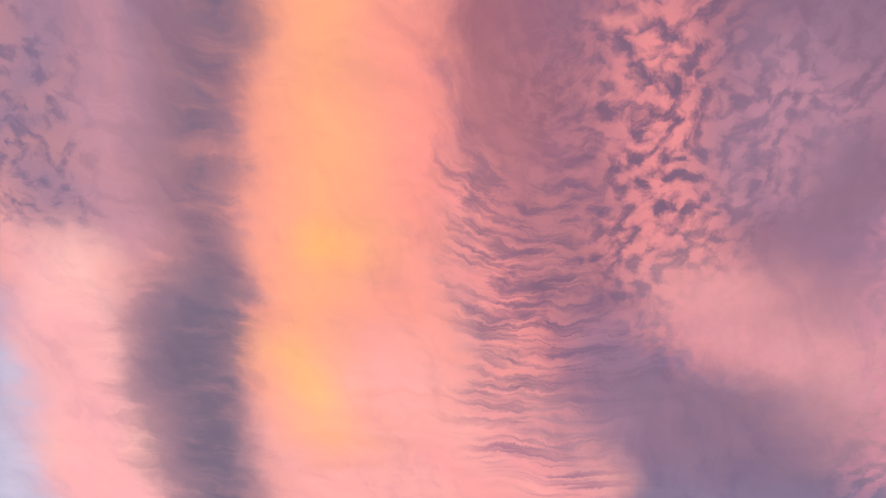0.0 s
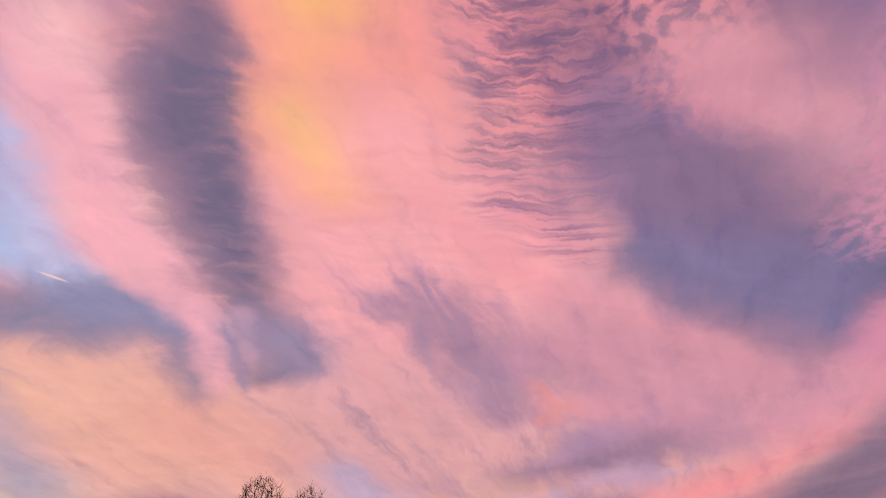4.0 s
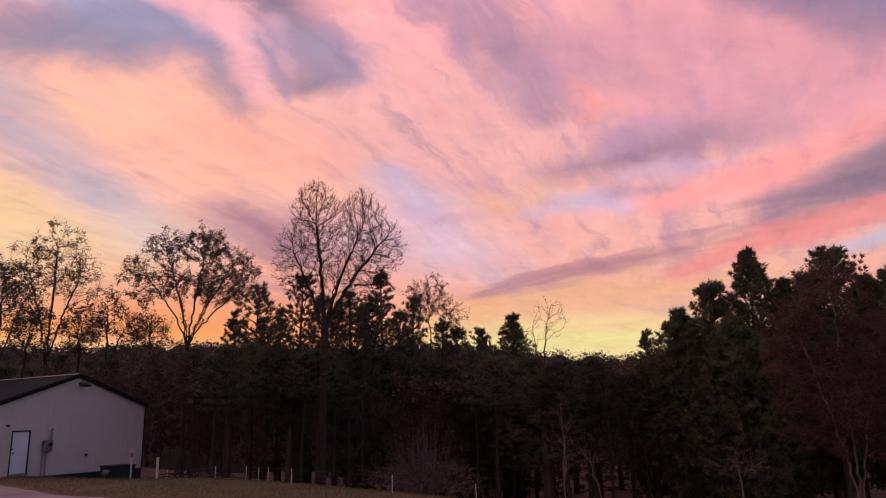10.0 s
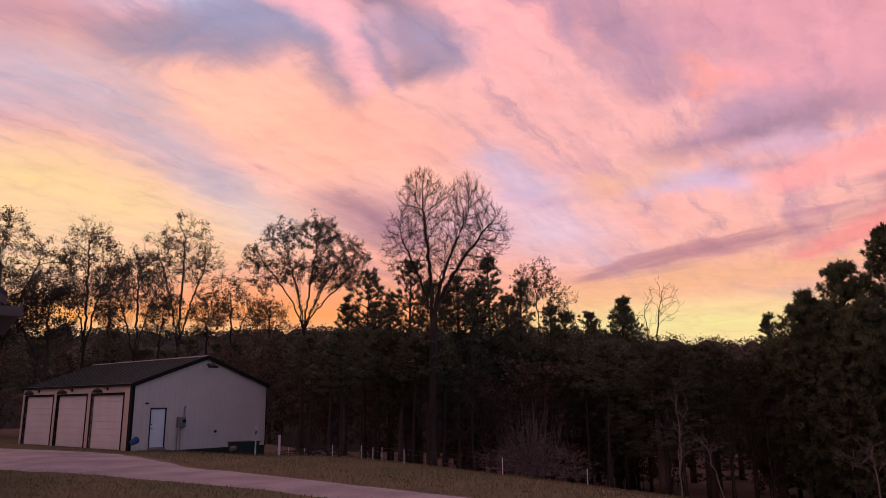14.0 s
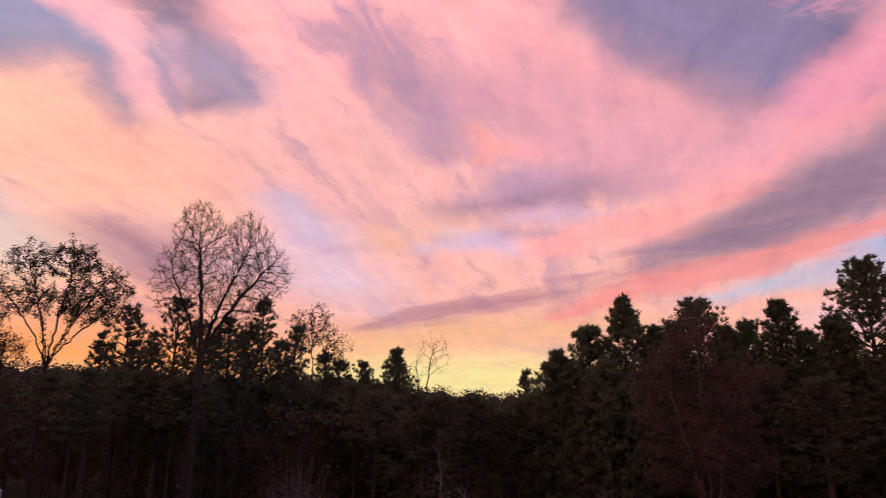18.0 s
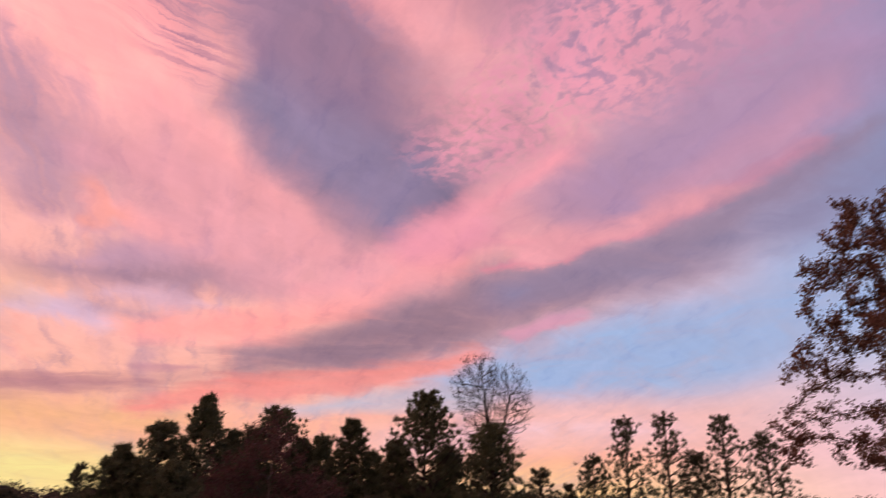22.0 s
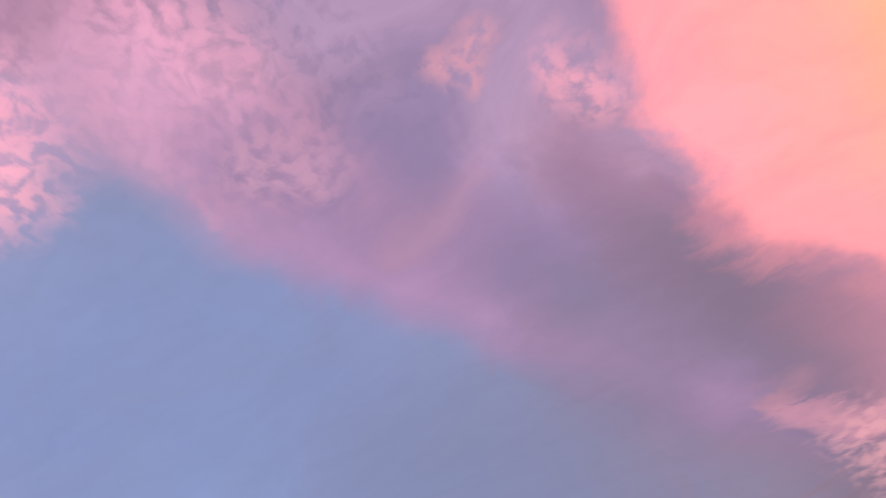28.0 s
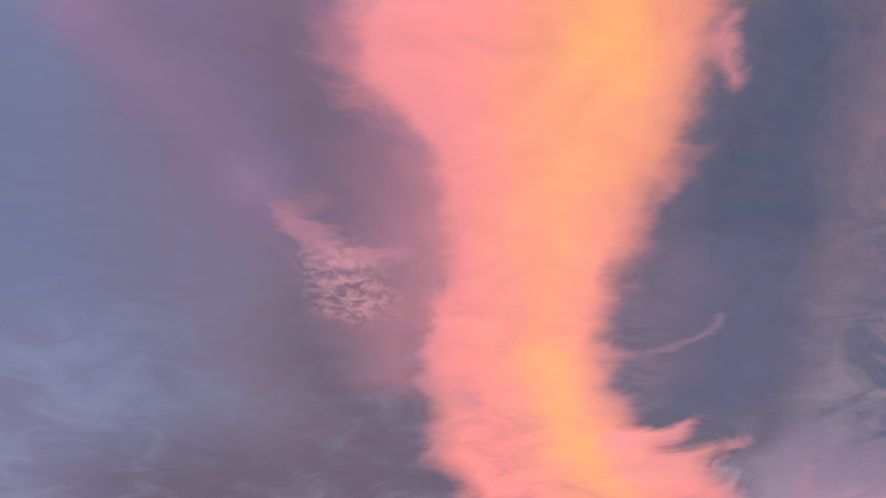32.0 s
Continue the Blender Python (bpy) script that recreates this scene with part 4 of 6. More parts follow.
def bevelled(shape, width=0.02):
    """The same solid with its edges rounded off."""
    bm = bmesh.new()
    vs = [bm.verts.new(p) for p in shape.v]
    for f in shape.f:
        bm.faces.new([vs[i] for i in f])
    bmesh.ops.recalc_face_normals(bm, faces=bm.faces)
    bmesh.ops.bevel(bm, geom=list(bm.edges), offset=width, segments=2, affect="EDGES")
    out = Shape()
    bm.verts.index_update()
    out.v = [tuple(v.co) for v in bm.verts]
    out.f = [tuple(v.index for v in f.verts) for f in bm.faces]
    bm.free()
    return out


# ---- ground ----
CREST_A, CREST_N = Vector((-8.0, 38.0)), Vector((0.844, 0.537))  # the lawn breaks off along this line


def ground_z(x, y):
    s = (x - CREST_A.x) * CREST_N.x + (y - CREST_A.y) * CREST_N.y
    d = math.hypot(x, y)
    drop = 0.0
    s += 1.7
    if s > 0:
        drop = 0.02 * s * s if s < 4 else 0.32 + 0.16 * (s - 4) if s < 20 else 2.88 + 0.5 * (1 - math.exp(-(s - 20) / 4))
    gu, gv = (x + 15.78) * 0.6255 + (y - 37.04) * 0.7802, (y - 37.04) * 0.6255 - (x + 15.78) * 0.7802
    k = min(max((gu - 1.2) / 3.6, 0.0), 1.0)
    drop += 0.64 * k * k * (3 - 2 * k) * math.exp(-((gv + 2.0) / 6.5) ** 2) * math.exp(-(max(gu - 8.0, 0.0) / 5.0) ** 2)  # dips along the garage
    far = max(0.0, d - 90.0)
    rise = min(far * 0.03, 7.0)
    rough = 0.0
    if d > 12:
        rough = (noise.noise((x * 0.11, y * 0.11, 0.0)) * 0.10 + noise.noise((x * 0.5, y * 0.5, 3.0)) * 0.03) * min((d - 12) / 15, 1)
    gx, gy = x + 18.0, y - 44.0
    if gx * gx + gy * gy < 150:
        rough *= 0.2
    return -drop + rise + rough + 0.62 * math.exp(-(d / 8.0) ** 2)  # a low rise under the viewer


def ground_sheet():
    s = Shape()
    radii = [0.0] + [1.5 * 1.075 ** i for i in range(0, 98)]
    sides = 150
    s.v.append((0, 0, ground_z(0, 0)))
    for r in radii[1:]:
        for k in range(sides):
            a = 2 * math.pi * k / sides
            x, y = r * math.sin(a), r * math.cos(a)
            s.v.append((x, y, ground_z(x, y)))
    for k in range(sides):
        s.f.append((0, 1 + (k + 1) % sides, 1 + k))
    for i in range(len(radii) - 2):
        for k in range(sides):
            a, b = 1 + i * sides + k, 1 + i * sides + (k + 1) % sides
            s.f.append((a, b, b + sides, a + sides))
    return s


ground_mesh = ground_sheet().mesh("ground", GRASS, True)
ground_mesh.materials.append(LITTER)
for poly in ground_mesh.polygons:
    c = poly.center
    s = (c.x - CREST_A.x) * CREST_N.x + (c.y - CREST_A.y) * CREST_N.y
    if (s > 1.5 + noise.noise((c.x * 0.3, c.y * 0.3, 0)) * 1.5 and c.y > -30) or math.hypot(c.x, c.y) > 68:
        poly.material_index = 1
ground = tagged(new("ground", ground_mesh), "winter lawn of dull green and tan grass, leaf litter under the woods", "ground", kind="structure")

# gravel drive, a shallow cambered strip
DRIVE = ((-60, 52, 4.0), (-42, 45, 4.2), (-30, 39, 4.6), (-19.5, 32.7, 4.8), (-14.2, 28.9, 3.2), (-11.0, 26.4, 2.1), (-6.7, 23.1, 1.55), (-3.0, 19.9, 1.25), (1.2, 15.6, 1.2), (5, 8, 1.5), (7, -2, 1.7), (8, -14, 1.8), (10, -45, 1.8))


def drive_at(u):
    """Centre, half width and sideways direction of the drive at u, counted in rows of DRIVE."""
    i = min(int(u), len(DRIVE) - 2)
    k = u - i
    p = [Vector(DRIVE[min(max(j, 0), len(DRIVE) - 1)]) for j in (i - 1, i, i + 1, i + 2)]
    c = 0.5 * (2 * p[1] + (p[2] - p[0]) * k + (2 * p[0] - 5 * p[1] + 4 * p[2] - p[3]) * k * k + (3 * p[1] - p[0] - 3 * p[2] + p[3]) * k ** 3)
    d = ((p[2] - p[0]) * (1 - k) + (p[3] - p[1]) * k).to_2d().normalized()
    return c, Vector((d.y, -d.x))


def drive_shape():
    s = Shape()
    rows, cols = 150, 13
    for i in range(rows):
        c, side = drive_at(i * (len(DRIVE) - 1.001) / (rows - 1))
        for j in range(cols):
            k = j / (cols - 1) * 2 - 1
            w = c.z * (1 + 0.10 * noise.noise((c.x * 0.6, c.y * 0.6, 5.0 + k)))
            x, y = c.x + side.x * k * w, c.y + side.y * k * w
            z = ground_z(x, y) + 0.05 - 0.09 * abs(k) ** 6 + 0.012 * noise.noise((x * 1.3, y * 1.3, 9))
            s.v.append((x, y, z))
    for i in range(rows - 1):
        for j in range(cols - 1):
            a = i * cols + j
            s.f.append((a, a + cols, a + cols + 1, a + 1))
    return s


tagged(new("road", drive_shape().mesh("road", GRAVEL, True)), "pale pinkish gravel drive curving past the garage", "road", kind="structure")


# ---- plants ----
def scatter_quads(shape, centres, size, rng, wide=0.6, droop=0.0):
    """Small four-cornered leaves in random turns round the given places."""
    n = len(centres)
    a = rng.normal(size=(n, 3))
    a[:, 2] -= droop
    a /= np.linalg.norm(a, axis=1)[:, None]
    b = np.cross(a, rng.normal(size=(n, 3)))
    b /= np.linalg.norm(b, axis=1)[:, None]
    s = (size * rng.uniform(0.6, 1.3, n))[:, None]
    c = np.asarray(centres)
    quad = np.stack([c, c + a * s * 0.5 + b * s * wide * 0.5, c + a * s, c + a * s * 0.5 - b * s * wide * 0.5], 1).reshape(-1, 3)
    k = len(shape.v)
    shape.v += [tuple(p) for p in quad.tolist()]
    shape.f += [(k + 4 * i, k + 4 * i + 1, k + 4 * i + 2, k + 4 * i + 3) for i in range(n)]


def needle_tufts(shape, centres, ways, length, rng, count=14, width=0.035):
    n = len(centres) * count
    c = np.repeat(np.asarray(centres), count, 0)
    d = np.repeat(np.asarray(ways), count, 0) * 0.75 + rng.normal(size=(n, 3)) * 0.62
    d /= np.linalg.norm(d, axis=1)[:, None]
    side = np.cross(d, rng.normal(size=(n, 3)))
    side /= np.linalg.norm(side, axis=1)[:, None]
    ln = (length * rng.uniform(0.6, 1.15, n))[:, None]
    c = c + rng.normal(size=(n, 3)) * length * 0.12
    tri = np.stack([c - side * width, c + side * width, c + d * ln], 1).reshape(-1, 3)
    k = len(shape.v)
    shape.v += [tuple(p) for p in tri.tolist()]
    shape.f += [(k + 3 * i, k + 3 * i + 1, k + 3 * i + 2) for i in range(n)]


def colonise(seed, lumps, start, step=0.42, count=900, reach=3.0, lift=0.25, lobes=0):
    """Grows limbs from a trunk path into the lumps of a crown: buds share the free points near them."""
    rng = np.random.default_rng(seed)
    vol = np.array([l[3] * l[4] * l[5] for l in lumps])
    pick = rng.choice(len(lumps), count, p=vol / vol.sum())
    ball = rng.normal(size=(count, 3))
    ball *= (rng.random(count) ** 0.38 / np.linalg.norm(ball, axis=1))[:, None]
    table = np.array(lumps)
    free = table[pick, :3] + ball * table[pick, 3:]
    if lobes:
        # the crown breaks up into rounded sprays with gaps between
        who = rng.choice(len(lumps), lobes, p=vol / vol.sum())
        way = rng.normal(size=(lobes, 3))
        way[:, 2] += 0.25
        way /= np.linalg.norm(way, axis=1)[:, None]
        core = table[who, :3] + way * table[who, 3:] * rng.uniform(0.45, 0.82, lobes)[:, None]
        size = table[who, 3:].mean(1) * rng.uniform(0.26, 0.42, lobes)
        near = rng.integers(0, lobes, count)
        some = rng.random(count) < 0.85
        free[some] = (core[near] + ball * size[near][:, None] * np.array((1.15, 1.15, 0.8)))[some]
    nodes, parent = [np.array(p, float) for p in start], list(range(-1, len(start) - 1))
    # one leader runs from the fork into each lump
    for l in sorted(lumps, key=lambda q: -q[3] * q[4] * q[5])[:7]:
        goal = np.array((l[0], l[1] + rng.normal() * l[4] * 0.3, l[2] + l[5] * 0.35))
        root = len(start) - 1 - int(rng.integers(0, max(1, min(2, len(start) - 2))))
        base, last = nodes[root], root
        steps = max(3, int(np.linalg.norm(goal - base) / step))
        for q in range(1, steps + 1):
            k = q / steps
            nodes.append(base + (goal - base) * np.array((k ** 1.25, k ** 1.25, k ** 0.9)) + rng.normal(size=3) * step * 0.12)
            parent.append(last)
            last = len(nodes) - 1
    kids = [1] * len(nodes)
    first = len(nodes)
    near = np.full(count, 1e9)
    who = np.zeros(count, int)
    fresh = list(range(2, first))
    alive = np.ones(count, bool)
    for turn in range(160):
        pts = np.array([nodes[i] for i in fresh])
        d = np.linalg.norm(free[:, None, :] - pts[None], axis=2)
        j = d.argmin(1)
        dm = d[np.arange(count), j]
        better = dm < near
        near[better], who[better] = dm[better], np.array(fresh)[j[better]]
        alive &= near > step * 1.25
        act = alive & (near < reach)
        if not act.any():
            break
        pull = {}
        for i in np.nonzero(act)[0]:
            n = who[i]
            pull.setdefault(n, []).append(free[i] - nodes[n])
        fresh = []
        for n, vs in pull.items():
            if kids[n] > 3:
                continue
            v = np.array(vs)
            v = (v / np.linalg.norm(v, axis=1)[:, None]).mean(0)
            back = nodes[n] - nodes[parent[n]] if parent[n] >= 0 else np.array((0, 0, 1.0))
            v = v + 0.55 * back / (np.linalg.norm(back) + 1e-9) + np.array((0, 0, lift)) + rng.normal(size=3) * 0.11
            v /= np.linalg.norm(v) + 1e-9
            nodes.append(nodes[n] + v * step)
            parent.append(n)
            kids[n] += 1
            kids.append(0)
            fresh.append(len(nodes) - 1)
        if not fresh:
            break
    return nodes, parent


def deciduous(name, label, category, at, seed, lumps, fork, bark, twig_mat, leaf_mat=None, leaves=0, leaf_size=0.14, keep=1.0,
              group="", leaf_label="", step=0.42, count=900, twigs_each=3, twig_long=0.5, bulk=1.0, lean=0.0, tip=0.0055, lobes=0, lift=0.25):
    """Trunk up to the fork, limbs grown into the crown's lumps, fine twigs at the ends, leaves on the twigs."""
    rng = np.random.default_rng(seed + 1000)
    k = np.linspace(0, 1, max(4, int(fork / 0.5)))
    start = [(lean * fork * q + 0.10 * math.sin(q * 4 + seed) * q, 0.08 * math.sin(q * 5 + seed * 2), fork * q - (0.5 if q == 0 else 0)) for q in k]
    nodes, parent = colonise(seed, lumps, start, step, count, 3.0, lift, lobes)
    n = len(nodes)
    power = 1.98
    flow = np.zeros(n)
    size = np.zeros(n)
    heir = [-1] * n
    for i in range(n - 1, -1, -1):
        size[i] = max(flow[i], tip ** power) ** (1 / power)
        p = parent[i]
        if p >= 0:
            flow[p] += size[i] ** power
            if heir[p] < 0 or size[i] > size[heir[p]]:
                heir[p] = i
    size *= bulk
    tree = thing(name, label, category, at, group)
    trunk, boughs, twigs = Shape(), Shape(), Shape()
    heads = [0] + [i for i in range(1, n) if heir[parent[i]] != i]
    ends = []
    for h in heads:
        row = [h] if h == 0 else [parent[h], h]
        while heir[row[-1]] >= 0:
            row.append(heir[row[-1]])
        pts = [Vector(nodes[i]) for i in row]
        rad = [size[i] for i in row]
        if h:
            rad[0] = rad[1]
        else:
            rad[0] *= 1.35
        big = max(rad)
        (trunk if h == 0 else boughs).tube(pts, rad, 9 if h == 0 else 6 if big > 0.05 else 4 if big > 0.015 else 3, h == 0)
    for i in range(len(start), n):
        if size[i] > 0.026 * bulk:
            continue
        p = Vector(nodes[i])
        d = (p - Vector(nodes[parent[i]])).normalized()
        ends.append(tuple(p))
        for q in range(twigs_each if heir[i] < 0 else max(1, twigs_each - 1)):
            v = (d + Vector(rng.normal(size=3)) * 0.55 + Vector((0, 0, 0.15))).normalized()
            ln = twig_long * rng.uniform(0.5, 1.2)
            m = p + v * ln * 0.5 + Vector(rng.normal(size=3)) * 0.03
            e = p + (v * 0.8 + Vector((0, 0, 0.2))) * ln
            twigs.tube([p, m, e], [tip * 0.9, tip * 0.7, tip * 0.35], 3, False)
            ends.append(tuple(e))
            ends.append(tuple(m))
    part("trunk", trunk, bark, tree, smooth=True)
    tagged(part("limb_tangle", boughs, bark, tree, smooth=True), kind="stuff")
    if twigs.f:
        tagged(part("twig_spray", twigs, twig_mat, tree), kind="stuff")
    if leaves:
        spots = np.array(ends)
        # whole sprays are bare, others are full
        mask = np.array([noise.noise((p[0] * 0.7, p[1] * 0.7, p[2] * 0.7 + seed)) for p in spots.tolist()])
        spots = spots[mask > np.quantile(mask, 1 - keep)]
        where = spots[rng.integers(0, len(spots), leaves)] + rng.normal(size=(leaves, 3)) * leaf_size * 0.75
        crown = Shape()
        scatter_quads(crown, where, leaf_size, rng, 0.7, 0.5)
        tagged(part("crown", crown, leaf_mat, tree, leaf_label), kind="stuff")
    return tree


def crown_of(az0, dist, *specs):
    """Crown lumps from headings and elevations: centre and half size in degrees, as seen from the drive."""
    x0, y0 = dist * math.sin(radians(az0)), dist * math.cos(radians(az0))
    g = ground_z(x0, y0) - 0.1
    out = []
    for az, el, aw, eh in specs:
        rx, rz = dist * radians(aw), dist * radians(eh)
        out.append((dist * math.tan(radians(az - az0)), 0.0, EYE.z + dist * math.tan(radians(el)) - g, rx, (rx + rz) / 2, rz))
    return out


def fork_at(az0, dist, el):
    x0, y0 = dist * math.sin(radians(az0)), dist * math.cos(radians(az0))
    return EYE.z + dist * math.tan(radians(el)) - ground_z(x0, y0) + 0.1


def pine(name, label, at, seed, high, wide, start=0.35, tip=1.0, whorls=16, per=5, tufts=5, dense=14, mat=None, group="pine trees", needle=0.42, full=0.5, bark=None, thick=1.0):
    """A trunk with whorls of upswept limbs and round tufts of needles at their ends."""
    rng = np.random.default_rng(seed)
    r = random.Random(seed)
    tree = thing(name, label, "pine tree", at, group)
    trunk, limbs = Shape(), Shape()
    pts = [Vector((0.12 * math.sin(k * 5 + seed) * k, 0.12 * math.cos(k * 4 + seed) * k, high * k - (0.5 if k == 0 else 0))) for k in np.linspace(0, 1, 9)]
    base = (0.016 * high + 0.03) * thick
    trunk.tube(pts, [base * (1 - 0.9 * i / 8) for i in range(9)], 8)
    centres, ways = [], []
    for w in range(whorls):
        k = start + (0.985 - start) * (w + 0.5 * r.random()) / whorls
        q = (k - start) / (1 - start)
        lump = 1 + 0.16 * noise.noise((seed * 1.7, q * 7, 0.5))
        reach = wide / 2 * max(0.12, (1 - q * q) ** (tip * 1.4) * min(1.0, full + (1 - full) * q * 4) * 1.15 * lump)
        p = pts[min(int(k * 8), 7)].lerp(pts[min(int(k * 8), 7) + 1], k * 8 - min(int(k * 8), 7))
        spin = r.uniform(0, 6.28)
        for i in range(per):
            if r.random() < 0.12:
                continue
            spin += 6.28 / per + r.uniform(-0.35, 0.35)
            ln = reach * r.uniform(0.78, 1.1)
            rise = 0.12 + 0.75 * q + r.uniform(-0.12, 0.15)
            d = Vector((math.cos(spin), math.sin(spin), rise)).normalized()
            row = [p, p + d * ln * 0.5 + Vector((0, 0, -0.04 * ln)), p + d * ln + Vector((0, 0, 0.10 * ln))]
            limbs.tube(row, [0.02 + 0.012 * ln, 0.016 + 0.006 * ln, 0.008], 4, False)
            for j in range(tufts):
                u = 1 - 0.72 * ((j + r.random()) / tufts) ** 1.25
                c = row[0].lerp(row[2], u) + Vector((r.gauss(0, 0.2), r.gauss(0, 0.2), r.gauss(0.06, 0.17))) * (0.3 + ln * 0.34)
                centres.append(tuple(c))
                ways.append((d.x * 0.55, d.y * 0.55, 0.85))
    for j in range(5):
        centres.append((pts[8].x + r.gauss(0, 0.12), pts[8].y + r.gauss(0, 0.12), high - 0.2 * j))
        ways.append((0, 0, 1))
    crown = Shape()
    needle_tufts(crown, centres, ways, needle, rng, dense, needle * 0.095)
    part("trunk", trunk, bark or PINE_BARK, tree, smooth=True)
    tagged(part("limb_tangle", limbs, bark or PINE_BARK, tree), kind="stuff")
    tagged(part("crown", crown, mat or NEEDLES, tree), kind="stuff")
    return tree


def spot(az, dist, turn=0.0, scale=(1, 1, 1), sink=0.1):
    """A place on the ground by its heading and distance from the camera."""
    x, y = dist * math.sin(radians(az)), dist * math.cos(radians(az))
    return pose(x, y, ground_z(x, y) - sink, 0, 0, turn) @ Matrix.Diagonal((*scale, 1))


def tall(az, dist, el):
    """Height of a tree on the ground there whose top stands at that elevation."""
    x, y = dist * math.sin(radians(az)), dist * math.cos(radians(az))
    return EYE.z + dist * math.tan(radians(el)) - ground_z(x, y) + 0.1


def facing(az, dist):
    """On the ground there, its x axis across the line of sight."""
    return spot(az, dist, -az)


# the tall bare tree: one trunk that forks into two upright crowns
deciduous("bare_tree", "tall leafless tree with a forked trunk and fine twigs", "tree", facing(-0.7, 40), 3,
          crown_of(-0.7, 40, (-1.5, 13.9, 2.3, 4.9), (2.2, 13.3, 2.4, 4.9), (-3.3, 12.2, 1.6, 2.8), (4.0, 13.2, 1.6, 2.4), (0.4, 10.6, 1.8, 3.0)), fork_at(-0.7, 40, 6.6),
          BARK, TWIG, step=0.27, count=6500, twigs_each=5, twig_long=0.5, bulk=1.0, tip=0.0076, lift=0.16)
deciduous("oak_tree", "spreading oak with thin grey-green autumn leaves", "tree", facing(-10.9, 48), 21,
          crown_of(-10.9, 48, (-12.9, 12.5, 1.4, 1.7), (-9.9, 12.9, 1.9, 1.8), (-7.7, 11.2, 1.8, 1.7), (-14.6, 10.9, 1.5, 1.3), (-9.0, 9.9, 2.4, 1.6), (-12.2, 10.2, 1.6, 1.6), (-14.2, 9.2, 1.2, 1.2), (-7.2, 9.6, 1.4, 1.2)), fork_at(-10.9, 48, 5.5),
          BARK, TWIG, OAK_GREY, 28000, 0.095, 0.97, step=0.32, count=3000, bulk=1.3, tip=0.0065, lobes=60)
deciduous("oak_tree", "large oak still full of russet brown leaves", "tree", facing(90.0, 25), 5,
          crown_of(90.0, 25, (91.5, 22.0, 5.4, 5.2), (85.0, 20.8, 3.8, 4.6), (97.0, 19.2, 4.2, 4.6), (80.8, 18.5, 2.7, 3.6), (90.0, 14.0, 9.0, 5.5), (101.0, 14.5, 3.2, 4.0), (78.4, 13.5, 2.3, 3.6), (76.8, 10.0, 1.8, 2.8), (90, 8.0, 11, 4.0), (87, 18, 5, 4)), fork_at(90, 25, 3.0),
          BARK, TWIG, OAK_BROWN, 175000, 0.10, 1.0, leaf_label="dense russet leaves with gaps of sky", step=0.30, count=4600, twig_long=0.42, bulk=1.1, lobes=110)
deciduous("maple_tree", "low broad tree with dark red leaves to the ground", "tree", facing(37.6, 36), 12,
          crown_of(37.6, 36, (37.6, 7.6, 2.6, 3.2), (35.2, 3.6, 2.6, 3.8), (40.4, 3.4, 2.8, 3.8), (37.6, -0.4, 5.0, 3.6)), 1.2, PALE_BARK, TWIG, MAPLE_RED, 34000, 0.10, 0.95, step=0.32, count=2400, lobes=50)
deciduous("maple_tree", "small round tree with dark red leaves by the pines", "tree", facing(57.2, 40), 13,
          crown_of(57.2, 40, (57.2, 2.4, 2.4, 2.4), (55.8, -0.6, 2.4, 2.8), (58.6, -0.8, 2.4, 2.8)), 1.2, PALE_BARK, TWIG, MAPLE_RED, 16000, 0.10, 0.95, step=0.34, count=1200, lobes=26)
deciduous("bare_tree", "upright bare tree with a few last leaves", "tree", facing(54.8, 46), 31,
          crown_of(54.8, 46, (53.8, 12.8, 2.4, 3.0), (56.0, 12.0, 1.8, 2.8), (54.6, 9.5, 2.2, 3.0)), fork_at(54.8, 46, 5.0), BARK, TWIG, LEAF_TAN, 1500, 0.10, 0.5, step=0.30, count=3600, twigs_each=4, tip=0.009)
